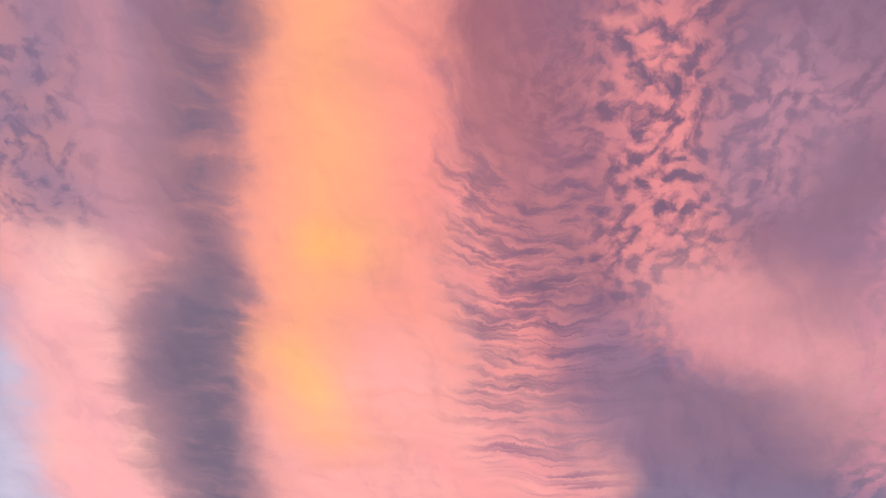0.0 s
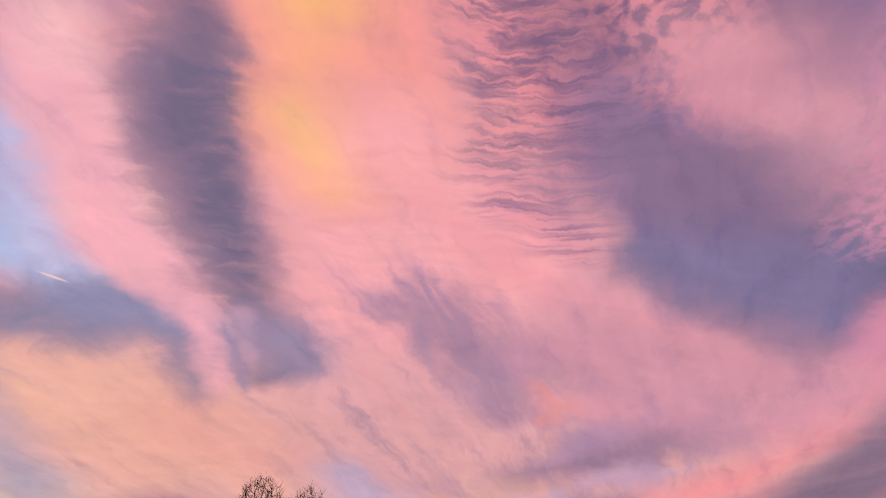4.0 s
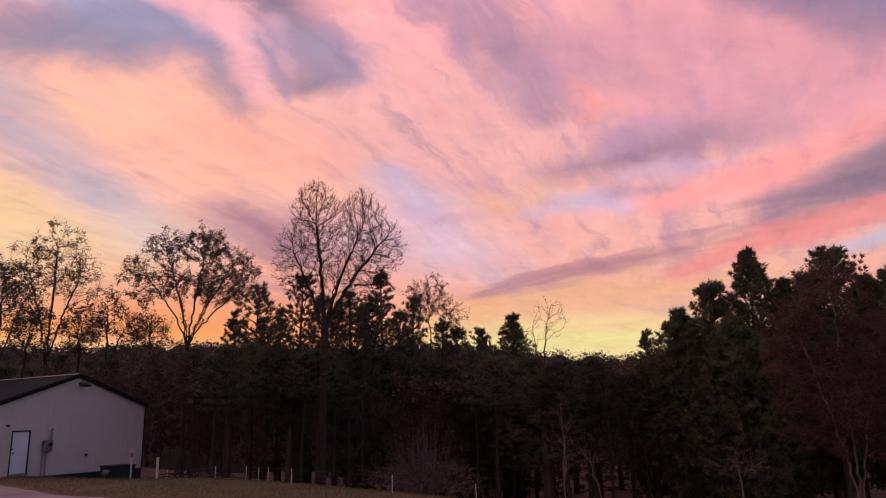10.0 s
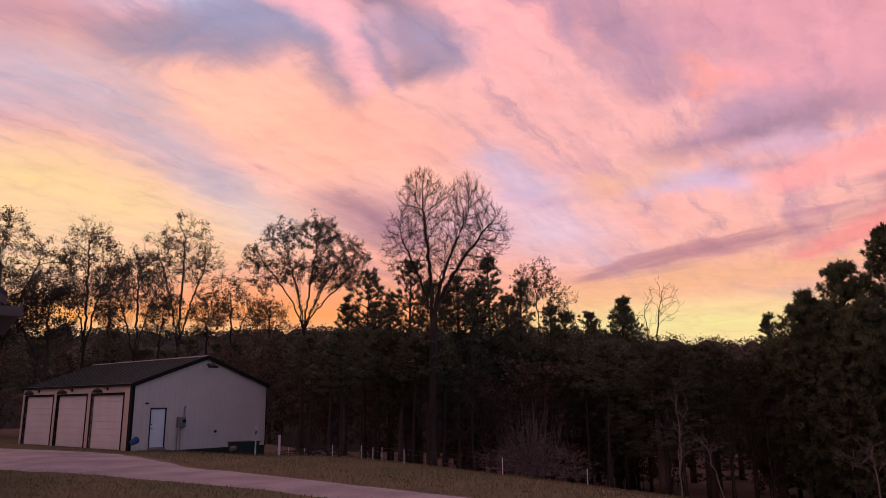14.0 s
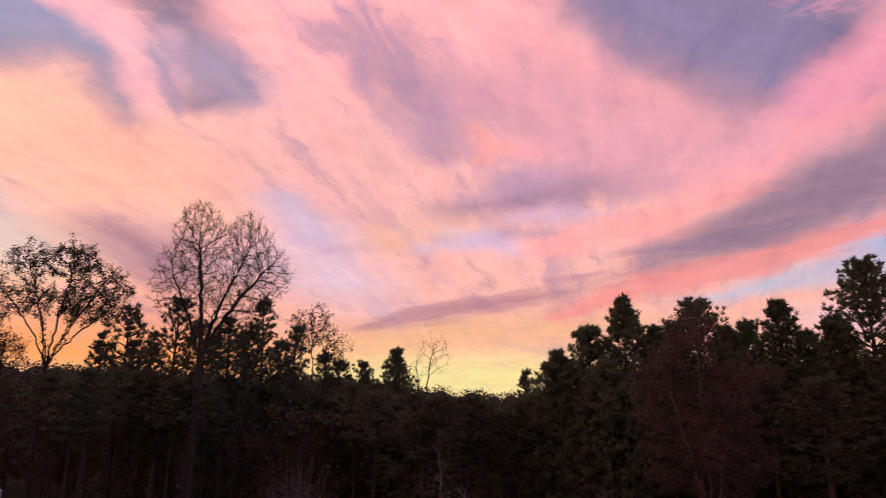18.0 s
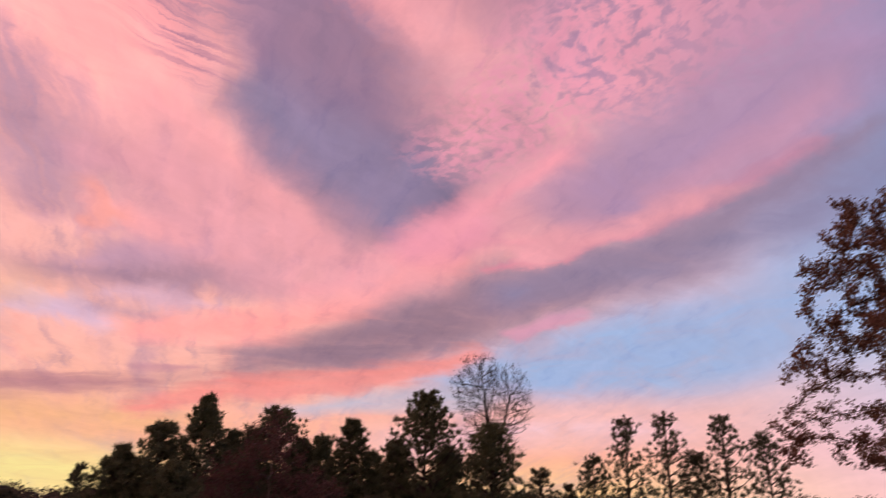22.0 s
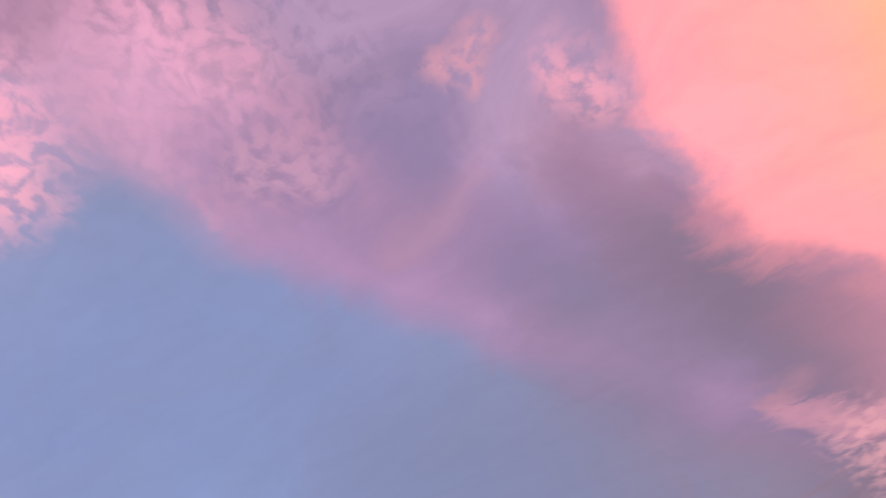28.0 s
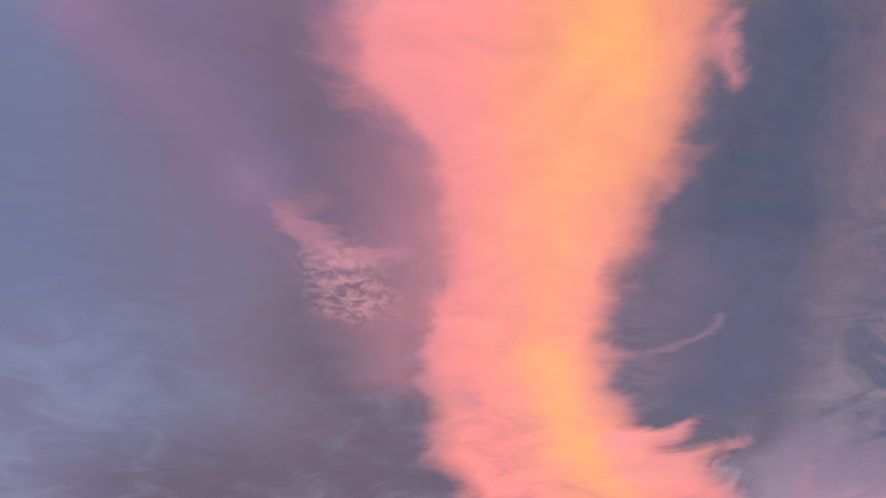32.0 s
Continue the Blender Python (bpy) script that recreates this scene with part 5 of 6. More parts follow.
# row behind the garage
ROW = "autumn trees behind the garage"
for az, dist, seed, leaves, keep, mat, el, specs in (
        (-31.8, 62, 41, 16000, 0.85, LEAF_TAN, 3.0, ((-32.5, 10.8, 2.8, 2.6), (-29.8, 9.2, 2.4, 2.6), (-32.0, 7.6, 3.4, 2.4))),
        (-26.6, 64, 42, 7000, 0.6, LEAF_TAN, 3.5, ((-26.9, 11.0, 1.7, 2.5), (-25.4, 9.0, 1.7, 2.4), (-27.8, 8.6, 1.4, 2.2))),
        (-23.2, 60, 43, 8000, 0.95, OAK_GREY, 3.0, ((-23.3, 9.4, 1.8, 2.2), (-22.0, 7.8, 1.6, 2.0), (-24.8, 7.6, 1.6, 2.0))),
        (-20.2, 66, 44, 7000, 0.55, LEAF_TAN, 4.0, ((-20.2, 11.2, 2.2, 3.2), (-18.5, 9.8, 1.6, 2.6), (-22.0, 10.0, 1.6, 2.6))),
        (-16.3, 60, 45, 3400, 0.8, LEAF_TAN, 3.5, ((-16.6, 7.7, 1.6, 1.8), (-15.1, 6.8, 1.1, 1.4))),
        (-28.8, 58, 46, 15000, 0.95, OAK_GREY, 2.0, ((-29.0, 6.4, 2.6, 2.4), (-31.5, 6.0, 2.0, 2.2))),
        (-35.5, 58, 47, 12000, 0.8, LEAF_TAN, 3.0, ((-35.5, 9.5, 2.6, 2.8), (-35.5, 6.0, 2.6, 2.8))),
        (-25.0, 70, 49, 4000, 0.7, LEAF_TAN, 3.0, ((-25.2, 7.5, 2.0, 2.6),)),
        (-18.2, 58, 50, 3000, 0.8, LEAF_TAN, 2.5, ((-18.2, 6.2, 1.3, 1.8),)),
        (-21.6, 59, 56, 3000, 0.8, OAK_GREY, 2.5, ((-21.4, 6.2, 1.5, 1.9),)),
        (-13.6, 64, 48, 2600, 0.8, LEAF_TAN, 3.0, ((-13.6, 6.6, 1.3, 1.5),))):
    deciduous("autumn_tree", "half-bare deciduous tree with thin dry leaves", "tree", facing(az, dist), seed, crown_of(az, dist, *specs), fork_at(az, dist, el), BARK, TWIG, mat, leaves, 0.125, keep, ROW,
              step=0.38, count=2100, twigs_each=4, twig_long=0.6, bulk=1.15, tip=0.009, lobes=22, lift=0.2)
deciduous("autumn_tree", "slim tree with sparse rust leaves among pines", "tree", facing(7.9, 50), 51, crown_of(7.9, 50, (7.6, 9.0, 1.7, 1.8), (9.4, 7.8, 1.4, 1.3)), fork_at(7.9, 50, 5.0), BARK, TWIG, LEAF_TAN, 4500, 0.10, 0.8, step=0.36, count=900)
deciduous("bare_tree", "thin leafless tree above the woods", "tree", facing(16.6, 52), 52, crown_of(16.6, 52, (17.2, 7.2, 1.5, 1.8), (16.0, 6.0, 1.0, 1.2)), fork_at(16.6, 52, 2.5), BARK, TWIG, step=0.40, count=420, twigs_each=2, tip=0.009)
deciduous("bare_tree", "small pale leafless tree on the slope", "tree", facing(17.8, 30), 53, crown_of(17.8, 30, (17.8, -0.8, 1.0, 2.8), (18.0, -2.6, 2.2, 1.8)), 1.6, PALE_BARK, PALE_BARK, step=0.28, count=260, twigs_each=2, twig_long=0.35)
deciduous("bare_tree", "small leaning pale tree on the slope", "tree", facing(20.9, 29), 54, crown_of(20.9, 29, (19.6, -3.6, 1.6, 1.0)), 1.1, PALE_BARK, PALE_BARK, step=0.25, count=180, twigs_each=2, twig_long=0.35, lean=-0.35)
deciduous("bare_tree", "small pale leafless tree on the slope", "tree", facing(30.2, 28), 55, crown_of(30.2, 28, (30.2, -4.0, 2.4, 1.2)), 1.0, PALE_BARK, PALE_BARK, step=0.25, count=220, twigs_each=2, twig_long=0.35)


def bush(at, seed, high, wide):
    """Many thin whips from one root over a tangle of side twigs."""
    r = random.Random(seed)
    b = thing("bush", "leafless bush of pale upright whips over tangled twigs", "bush", at)
    whips, tangle = Shape(), Shape()
    for i in range(120):
        a, s = r.uniform(0, 6.28), r.random() ** 0.7
        d = Vector((math.cos(a) * s * wide * 0.30 + r.gauss(0, 0.12), math.sin(a) * s * wide * 0.30 + r.gauss(0, 0.12), 1.0))
        h = high * r.uniform(0.6, 1.0) * (1 - 0.25 * s)
        pts = [Vector((d.x * 0.1, d.y * 0.1, -0.1)), Vector((d.x * 0.75 + r.gauss(0, 0.1), d.y * 0.75 + r.gauss(0, 0.1), h * 0.4)), Vector((d.x + r.gauss(0, 0.05), d.y + r.gauss(0, 0.05), h))]
        whips.tube(pts, [0.013, 0.008, 0.003], 3, False)
    for i in range(700):
        a, s = r.uniform(0, 6.28), r.uniform(0.1, 1)
        p = Vector((math.cos(a) * s * wide * 0.42, math.sin(a) * s * wide * 0.42, high * r.uniform(0.05, 0.42) * (1.2 - 0.6 * s)))
        q = p + Vector((r.gauss(0, 0.35) + math.cos(a) * 0.3, r.gauss(0, 0.35) + math.sin(a) * 0.3, r.gauss(0.12, 0.2)))
        tangle.tube([p, p.lerp(q, 0.5) + Vector((0, 0, 0.06)), q], [0.010, 0.008, 0.004], 3, False)
    tagged(part("whip_spray", whips, BUSH_TWIG, b), kind="stuff")
    tagged(part("tangle", tangle, BUSH_TWIG, b), kind="stuff")
    return b


bush(spot(7.0, 31), 61, 3.9, 5.4)

# pines that stand out against the sky
P = ("pine_tree", "dark green pointed pine with tufted needles")
for i, (az, dist, el, wide, low, tip) in enumerate(((32.5, 44, 11.6, 6.6, 0.08, 0.75), (34.6, 45, 9.2, 4.6, 0.1, 0.6), (29.6, 43, 9.4, 6.4, 0.08, 0.6), (27.2, 43, 7.4, 5.4, 0.06, 0.6), (31.0, 41, 6.5, 5.5, 0.05, 0.6),
                                                   (37.9, 47, 10.8, 6.0, 0.12, 0.42), (36.3, 46, 9.3, 4.6, 0.12, 0.45), (39.8, 47, 8.8, 4.4, 0.1, 0.5), (43.5, 47, 10.5, 5.0, 0.12, 0.6),
                                                   (41.3, 50, 9.2, 4.4, 0.15, 0.5), (45.3, 50, 8.2, 4.0, 0.12, 0.5), (49.3, 46, 12.4, 6.2, 0.15, 0.42), (47.2, 47, 9.2, 4.2, 0.12, 0.5), (51.3, 47, 8.6, 4.0, 0.12, 0.5), (54.6, 43, 10.4, 4.8, 0.15, 0.45))):
    pine("pine_tree", "full dark green pine with round tufts of needles", spot(az, dist), 71 + i, tall(az, dist, el), wide * 1.06, low, tip, 26, 8, 9, 22, needle=0.3)
for i, (az, el, w) in enumerate(((58.3, 7.2, 4.0), (62.3, 8.2, 4.4), (64.8, 11.0, 4.8), (67.7, 11.2, 4.8), (71.7, 10.8, 5.2), (74.5, 9.5, 5.0), (69.8, 8.4, 4.2), (60.3, 6.0, 4.0))):
    pine("pine_tree", "thin open pine with sparse tufts", spot(az, 56), 90 + i, tall(az, 56, el), w, 0.25, 0.45, 16, 6, 7, 20, NEEDLES_DULL, needle=0.28)
for i, (az, el, w, d) in enumerate(((-2.6, 11.2, 3.8, 46), (-1.0, 9.5, 3.4, 44), (1.3, 9.8, 3.4, 45), (3.9, 11.5, 3.0, 48), (2.6, 8.6, 3.2, 47), (6.4, 9.7, 2.8, 47), (5.2, 8.4, 3.0, 50),
                                    (-7.6, 8.3, 2.4, 52), (-5.3, 7.8, 3.2, 54), (24.7, 6.1, 2.4, 56), (-4.0, 8.6, 2.6, 52), (11.8, 6.8, 3.0, 52), (0.2, 8.6, 3.0, 52), (8.6, 7.6, 3.0, 54), (9.8, 6.9, 3.0, 50))):
    pine("pine_tree", "slender pine with open ragged crown", spot(az, d), 110 + i, tall(az, d, el), w, 0.32, 0.42, 15, 6, 7, 18, NEEDLES_DULL, needle=0.26)
pine(*P, spot(14.3, 48), 128, tall(14.3, 48, 7.9), 6.6, 0.15, 0.9, 20, 8, 8, 20, needle=0.28)

# woods: a few grown models, copied in rows down the slope
rw = random.Random(77)
models = [pine("forest_pine", "tall woodland pine in the dark wood", spot(6 + 3 * i, 58 + 3 * i), 130 + i, 12.0, 4.6 + 0.4 * i, (0.45, 0.3, 0.1)[i], 0.55, 13, 6, 6, 20, NEEDLES_DULL, "woodland pines", 0.3)
          for i in range(3)]
leafy = [deciduous("woodland_tree", "young woodland tree with dull brown leaves", "tree", facing(-15 + 6 * i, 58), 140 + i, [(0, 0, 5.2, 2.3, 2.3, 3.4), (0.6, 0, 3.0, 2.2, 2.2, 2.4)], 1.6, BARK, TWIG, (WOOD_BROWN, LEAF_TAN)[i], 3200, 0.22, 0.95,
                   "woodland trees", step=0.5, count=300) for i in range(2)]


def wood_top(az):
    """Elevation of the closed canopy along the wood's edge."""
    pts = ((-45, 5.0), (-28, 5.6), (-20, 5.6), (-12, 6.2), (-5, 6.2), (6, 5.4), (10.5, 5.7), (19, 4.5), (24, 4.2), (33, 6.0), (45, 6.6), (60, 5.3), (75, 5.0), (110, 4.5))
    for (a, ea), (b, eb) in zip(pts, pts[1:]):
        if a <= az <= b:
            return ea + (eb - ea) * (az - a) / (b - a)
    return 4.4


for ring, (dist, step) in enumerate(((43, 4.2), (49, 3.6), (56, 3.2), (65, 2.8), (76, 2.4))):
    az = -44.0
    while az < 80:
        az += step * rw.uniform(0.7, 1.3)
        d = dist + rw.uniform(-2.5, 2.5)
        if az < -11 and d < 60:
            continue
        low = dist < 50
        if low and az < -6:
            continue
        src = rw.choice(models if (rw.random() < 0.7 or az > 10) else leafy)
        h = tall(az, d, wood_top(az) - rw.uniform(0.1, 1.6 if not low else 2.5))
        k = h / (12.0 if src in models else 9.0)
        wk = rw.uniform(0.9, 1.25)
        copy_thing(src, spot(az, d, rw.uniform(0, 360), (wk, wk, k), 0.2))


# the wood's edge: tall slim trunks and bare saplings, with young brush between
slim = [pine("slim_pine", "tall slim woodland pine with a long bare trunk", spot(-6 + 9 * i, 46), 160 + i, 12.0, 3.2, (0.58, 0.66)[i], 0.5, 10, 5, 5, 18, NEEDLES_DULL, "slim pines at the wood's edge", 0.3, bark=BARK, thick=0.5) for i in range(2)]
sapling = deciduous("bare_sapling", "slim leafless sapling at the wood's edge", "tree", facing(2.4, 41), 171, [(0, 0, 5.4, 1.3, 1.3, 2.6), (0.3, 0, 3.4, 1.0, 1.0, 1.6)], 2.0, BARK, TWIG, group="saplings at the wood's edge", step=0.36, count=420, twigs_each=3, tip=0.008)
az = -11.5
while az < 31:
    az += rw.uniform(0.7, 1.7)
    d = rw.uniform(40.5, 48.0) if az < 12 else rw.uniform(38.0, 50.0)
    k = tall(az, d, wood_top(az) - rw.uniform(0.2, 1.4)) / 12.0
    wk = rw.uniform(0.8, 1.2)
    copy_thing(rw.choice(slim), spot(az, d, rw.uniform(0, 360), (wk, wk, k), 0.2))
    if rw.random() < 0.4:
        a, d = az + rw.uniform(-0.5, 0.5), rw.uniform(38.5, 44.0)
        k = tall(a, d, rw.uniform(0.0, 3.5)) / 8.0
        copy_thing(sapling, spot(a, d, rw.uniform(0, 360), (k, k, k), 0.2))
    if rw.random() < 0.42:
        a, d = az + rw.uniform(-0.5, 0.5), rw.uniform(42.0, 47.0)
        k = tall(a, d, rw.uniform(0.0, 3.6)) / 9.0
        wk = rw.uniform(0.5, 0.8)
        copy_thing(rw.choice(leafy), spot(a, d, rw.uniform(0, 360), (wk, wk, k), 0.2))


def far_woods():
    """Rows of closed canopy on the far rises, each a lumpy bank set with sprays of leaves."""
    s = Shape()
    rng = np.random.default_rng(9)
    spots = []
    for dist, down in ((86, 0.8), (100, 0.5), (122, 0.15)):
        n0, cols, rows = len(s.v), 1400, 6
        crowns = [(q * 0.75 + rng.uniform(-0.3, 0.3), rng.uniform(0.55, 1.2), rng.uniform(-0.3, 0.9)) for q in range(-242, 242)]
        for i in range(cols):
            az = -180 + 360 * i / (cols - 1)
            x, y = math.sin(radians(az)), math.cos(radians(az))
            top = wood_top(az) if -45 < az < 110 else 4.4
            if az < -45 or az > 110:
                top = 5.5
            top = EYE.z + dist * math.tan(radians(top - down + 0.5 * noise.noise((az * 0.35, dist, 0)) - 0.35 + max(h * math.sqrt(1 - ((az - c) / wd) ** 2) if abs(az - c) < wd else -0.5 for c, wd, h in crowns[max(0, int(az / 0.75) + 239):int(az / 0.75) + 247])))
            z0 = ground_z(x * dist, y * dist) - 1
            for j in range(rows):
                k = j / (rows - 1)
                r = dist + 5 * k * k + 1.2 * noise.noise((az * 0.8, k * 5, dist))
                z = z0 + (top - z0) * k
                s.v.append((x * r, y * r, z - 0.5 * k))
                if -60 < az < 115:
                    if j == rows - 1:
                        for q in range(26):
                            spots.append((x * r + rng.normal() * 0.9, y * r + rng.normal() * 0.9, z - 0.35 + 0.6 * rng.random() ** 2.2))
                    for q in range(9 if k > 0.55 else 4):
                        spots.append((x * (r - 0.6) + rng.normal() * 0.8, y * (r - 0.6) + rng.normal() * 0.8, z + rng.normal() * 0.28 - 0.05))
        for i in range(cols - 1):
            for j in range(rows - 1):
                a = n0 + i * rows + j
                s.f.append((a, a + rows, a + rows + 1, a + 1))
    scatter_quads(s, np.array(spots), 0.34, rng, 0.6)
    return s


tagged(new("far_woods", far_woods().mesh("far_woods", FAR_WOOD)), "closed dark woods on the far rise", "woods", kind="stuff")

# ---- garage ----
GW, GL, EAVE, RIDGE = 8.39, 13.12, 3.31, 4.84
garage = thing("garage", "tan steel three-bay garage with dark green roof and trim", "garage", pose(-15.78, 37.04, 0, 0, 0, 51.28))
BAYS = ((0.88, 4.28), (4.87, 8.46), (9.01, 12.77))
TH = 0.15
edges = [0.0] + [v for b in BAYS for v in b] + [GL]
for a, b in zip(edges[0::2], edges[1::2]):
    part("wall", Shape().box((0, a, -0.1), (TH, b, 2.8)), SIDING, garage)
part("wall", Shape().box((0, 0, 2.8), (TH, GL, EAVE)), SIDING, garage)
DX0, DX1, DZ0, DZ1 = 1.03, 1.94, 0.07, 2.10
for poly in (((TH, -0.1), (DX0, -0.1), (DX0, DZ1), (TH, DZ1)), ((DX1, -0.1), (GW, -0.1), (GW, DZ1), (DX1, DZ1)), ((TH, DZ1), (GW, DZ1), (GW, EAVE), (GW / 2, RIDGE - 0.05), (TH, EAVE + 0.0)), ((DX0, -0.1), (DX1, -0.1), (DX1, DZ0), (DX0, DZ0))):
    gable = part("wall", Shape().prism(poly, 1, 0.0, TH), SIDING, garage)
w = Shape()
w.prism(((TH, -0.1), (GW, -0.1), (GW, EAVE), (GW / 2, RIDGE - 0.05), (TH, EAVE)), 1, GL - TH, GL)
part("wall", w, SIDING, garage)
part("wall", Shape().box((GW - TH, TH, -0.1), (GW, GL - TH, EAVE)), SIDING, garage)
part("floor_slab", Shape().box((TH, TH, -0.3), (GW - TH, GL - TH, 0.0)), CONCRETE, garage)
# standing ribs of the steel panels on the gable
x = 0.3
while x < GW - 0.1:
    top = EAVE + (RIDGE - EAVE) * (1 - abs(x - GW / 2) / (GW / 2)) - 0.1
    lo = DZ1 + 0.1 if DX0 - 0.1 < x < DX1 + 0.1 else 0.0
    part("rib", Shape().prism(((x - 0.03, -0.012), (x + 0.03, -0.012), (x + 0.045, 0.0), (x - 0.045, 0.0)), 2, lo, top), SIDING, gable)
    x += 0.305
# foundation band that shows where the ground falls
part("foundation", Shape().box((0.05, -0.015, -1.2), (GW - 0.02, 0.14, -0.1)), GREEN_BOX, garage, "dark band under the siding")
# corner and eave trim
for x0, x1 in ((-0.03, 0.11), (GW - 0.035, GW + 0.02)):
    part("corner_trim", Shape().box((x0, -0.03, -0.12), (x1, -0.002, EAVE)), TRIM, garage)
part("corner_trim", Shape().box((-0.03, -0.002, -0.12), (-0.002, 0.22, EAVE)), TRIM, garage)
part("corner_trim", Shape().box((-0.03, GL - 0.12, -0.12), (-0.002, GL + 0.02, EAVE)), SIDING, garage)
# roof: two sloping sheets with ribs, a ridge cap and rake trim
OV = 0.12
slope = (RIDGE - EAVE) / (GW / 2)
for sgn in (0, 1):
    def sx(v):
        return v if sgn == 0 else GW - v
    e0, e1 = -OV, GW / 2
    prof = [(sx(e0), EAVE - OV * slope + 0.02), (sx(e1), RIDGE + 0.02), (sx(e1), RIDGE + 0.07), (sx(e0), EAVE - OV * slope + 0.07)]
    roof = part("roof", Shape().prism(prof, 1, -OV, GL + OV), ROOF, garage)
    y = 0.15
    while y < GL and sgn == 0:
        rib = Shape()
        rib.prism([(p[0], p[1] + (0.026 if i > 1 else 0.052)) for i, p in enumerate(prof)], 1, y - 0.02, y + 0.02)
        part("roof_rib", rib, ROOF, roof)
        y += 0.6
    rake = [(sx(e0), EAVE - OV * slope - 0.12), (sx(e1), RIDGE - 0.12), (sx(e1), RIDGE + 0.09), (sx(e0), EAVE - OV * slope + 0.09)]
    part("rake_trim", Shape().prism(rake, 1, -OV - 0.03, -OV - 0.002), TRIM, garage)
    part("rake_trim", Shape().prism(rake, 1, GL + OV + 0.002, GL + OV + 0.03), TRIM, garage)
    fx = sx(e0)
    part("fascia", Shape().box((fx - 0.03, -OV, EAVE - 0.10), (fx + 0.03, GL + OV, EAVE - 0.018)), TRIM, garage)
part("drip_edge", Shape().box((-OV - 0.045, -OV, EAVE + 0.02), (-OV + 0.01, GL + OV, EAVE + 0.035)), GREY_METAL, garage, "thin pale drip edge")
part("ridge_cap", Shape().prism(((GW / 2 - 0.2, RIDGE + 0.03), (GW / 2, RIDGE + 0.11), (GW / 2 + 0.2, RIDGE + 0.03), (GW / 2, RIDGE + 0.09)), 1, -OV, GL + OV), GREY_METAL, garage)
# sectional doors, set back in dark jambs
for a, b in BAYS:
    door = part("garage_door", Shape().box((0.115, a + 0.02, 0.0), (0.13, b - 0.02, 2.78)), DOOR_WHITE, garage, "white sectional overhead door")
    rows = 8
    for i in range(rows):
        z0, z1 = 2.78 * i / rows + 0.008, 2.78 * (i + 1) / rows - 0.008
        part("panel", Shape().prism(((0.085, z0 + 0.012), (0.097, z0), (0.115, z0), (0.115, z1), (0.097, z1), (0.085, z1 - 0.012)), 1, a + 0.12, b - 0.12).turned(Matrix.Identity(4)), DOOR_WHITE, door)
    for y0 in (a - 0.10, b):
        part("jamb", Shape().box((-0.022, y0, -0.05), (0.14, y0 + 0.10, 2.9)), TRIM, garage)
    part("door_head", Shape().box((-0.022, a, 2.8 - 0.02), (0.12, b, 2.9)), TRIM, garage)
# walk door
door = part("door", bevelled(Shape().box((DX0 + 0.05, 0.03, DZ0 + 0.03), (DX1 - 0.05, 0.075, DZ1 - 0.05)), 0.006), DOOR_WHITE, garage, "closed white walk door")
part("door_handle", Shape().tube([(DX0 + 0.12, 0.03, 1.05), (DX0 + 0.12, -0.05, 1.05), (DX0 + 0.12, -0.06, 1.05)], [0.014, 0.014, 0.036], 10), BLACK_METAL, door)
part("deadbolt", Shape().tube([(DX0 + 0.12, 0.03, 1.25), (DX0 + 0.12, 0.0, 1.25)], [0.03, 0.03], 10), BLACK_METAL, door)
for x0, x1, z0, z1 in ((DX0, DX0 + 0.05, DZ0, DZ1), (DX1 - 0.05, DX1, DZ0, DZ1), (DX0 + 0.05, DX1 - 0.05, DZ1 - 0.05, DZ1)):
    part("door_frame", Shape().box((x0, -0.022, z0), (x1, 0.08, z1)), TRIM, garage)
part("threshold", Shape().box((DX0 - 0.02, -0.10, -0.12), (DX1 + 0.02, 0.05, DZ0 + 0.02)), CONCRETE, garage)


def barn_lamp(at):
    """A dome shade on a bent arm, reaching out from the wall."""
    lamp = thing("barn_lamp", "black dome lamp on a bent arm, unlit", "lamp", at, "lamps over the garage doors")
    part("wall_plate", Shape().lathe([(0.07, 0), (0.07, 0.03), (0.02, 0.05)], 12).turned(pose(0, 0, 0, 0, -90, 0)), BLACK_METAL, lamp)
    part("arm", Shape().tube([(-0.03, 0, 0), (-0.18, 0, 0.10), (-0.34, 0, 0.10), (-0.42, 0, 0.02)], [0.014] * 4, 6), BLACK_METAL, lamp)
    part("shade", Shape().lathe([(0.05, 0.06), (0.08, 0.02), (0.17, -0.06), (0.21, -0.17), (0.19, -0.17), (0.05, 0.0)], 16, (-0.43, 0, 0.0)), BLACK_METAL, lamp, smooth=True)
    return lamp


GM = pose(-15.78, 37.04, 0, 0, 0, 51.28)
for y in (2.6, 6.7, 11.0):
    barn_lamp(GM @ pose(-0.004, y, 3.10) @ Matrix.Diagonal((1.3, 1.3, 1.15, 1)))
barn_lamp(GM @ pose(GW / 2 + 0.1, -0.004, 4.42, 0, 0, 90) @ Matrix.Diagonal((1.1, 1.6, 1.0, 1)))
spotlight = thing("wall_lamp", "small dark wall lamp beside the walk door", "lamp", GM @ pose(0.78, 0, 2.34) @ Matrix.Diagonal((0.6, 0.8, 0.6, 1)))
part("body", bevelled(Shape().box((-0.12, -0.10, -0.06), (0.12, -0.013, 0.06)), 0.015), BLACK_METAL, spotlight)
part("head", Shape().lathe([(0.05, 0), (0.07, -0.1), (0.05, -0.1)], 10, (0.05, -0.14, 0.03)), BLACK_METAL, spotlight)

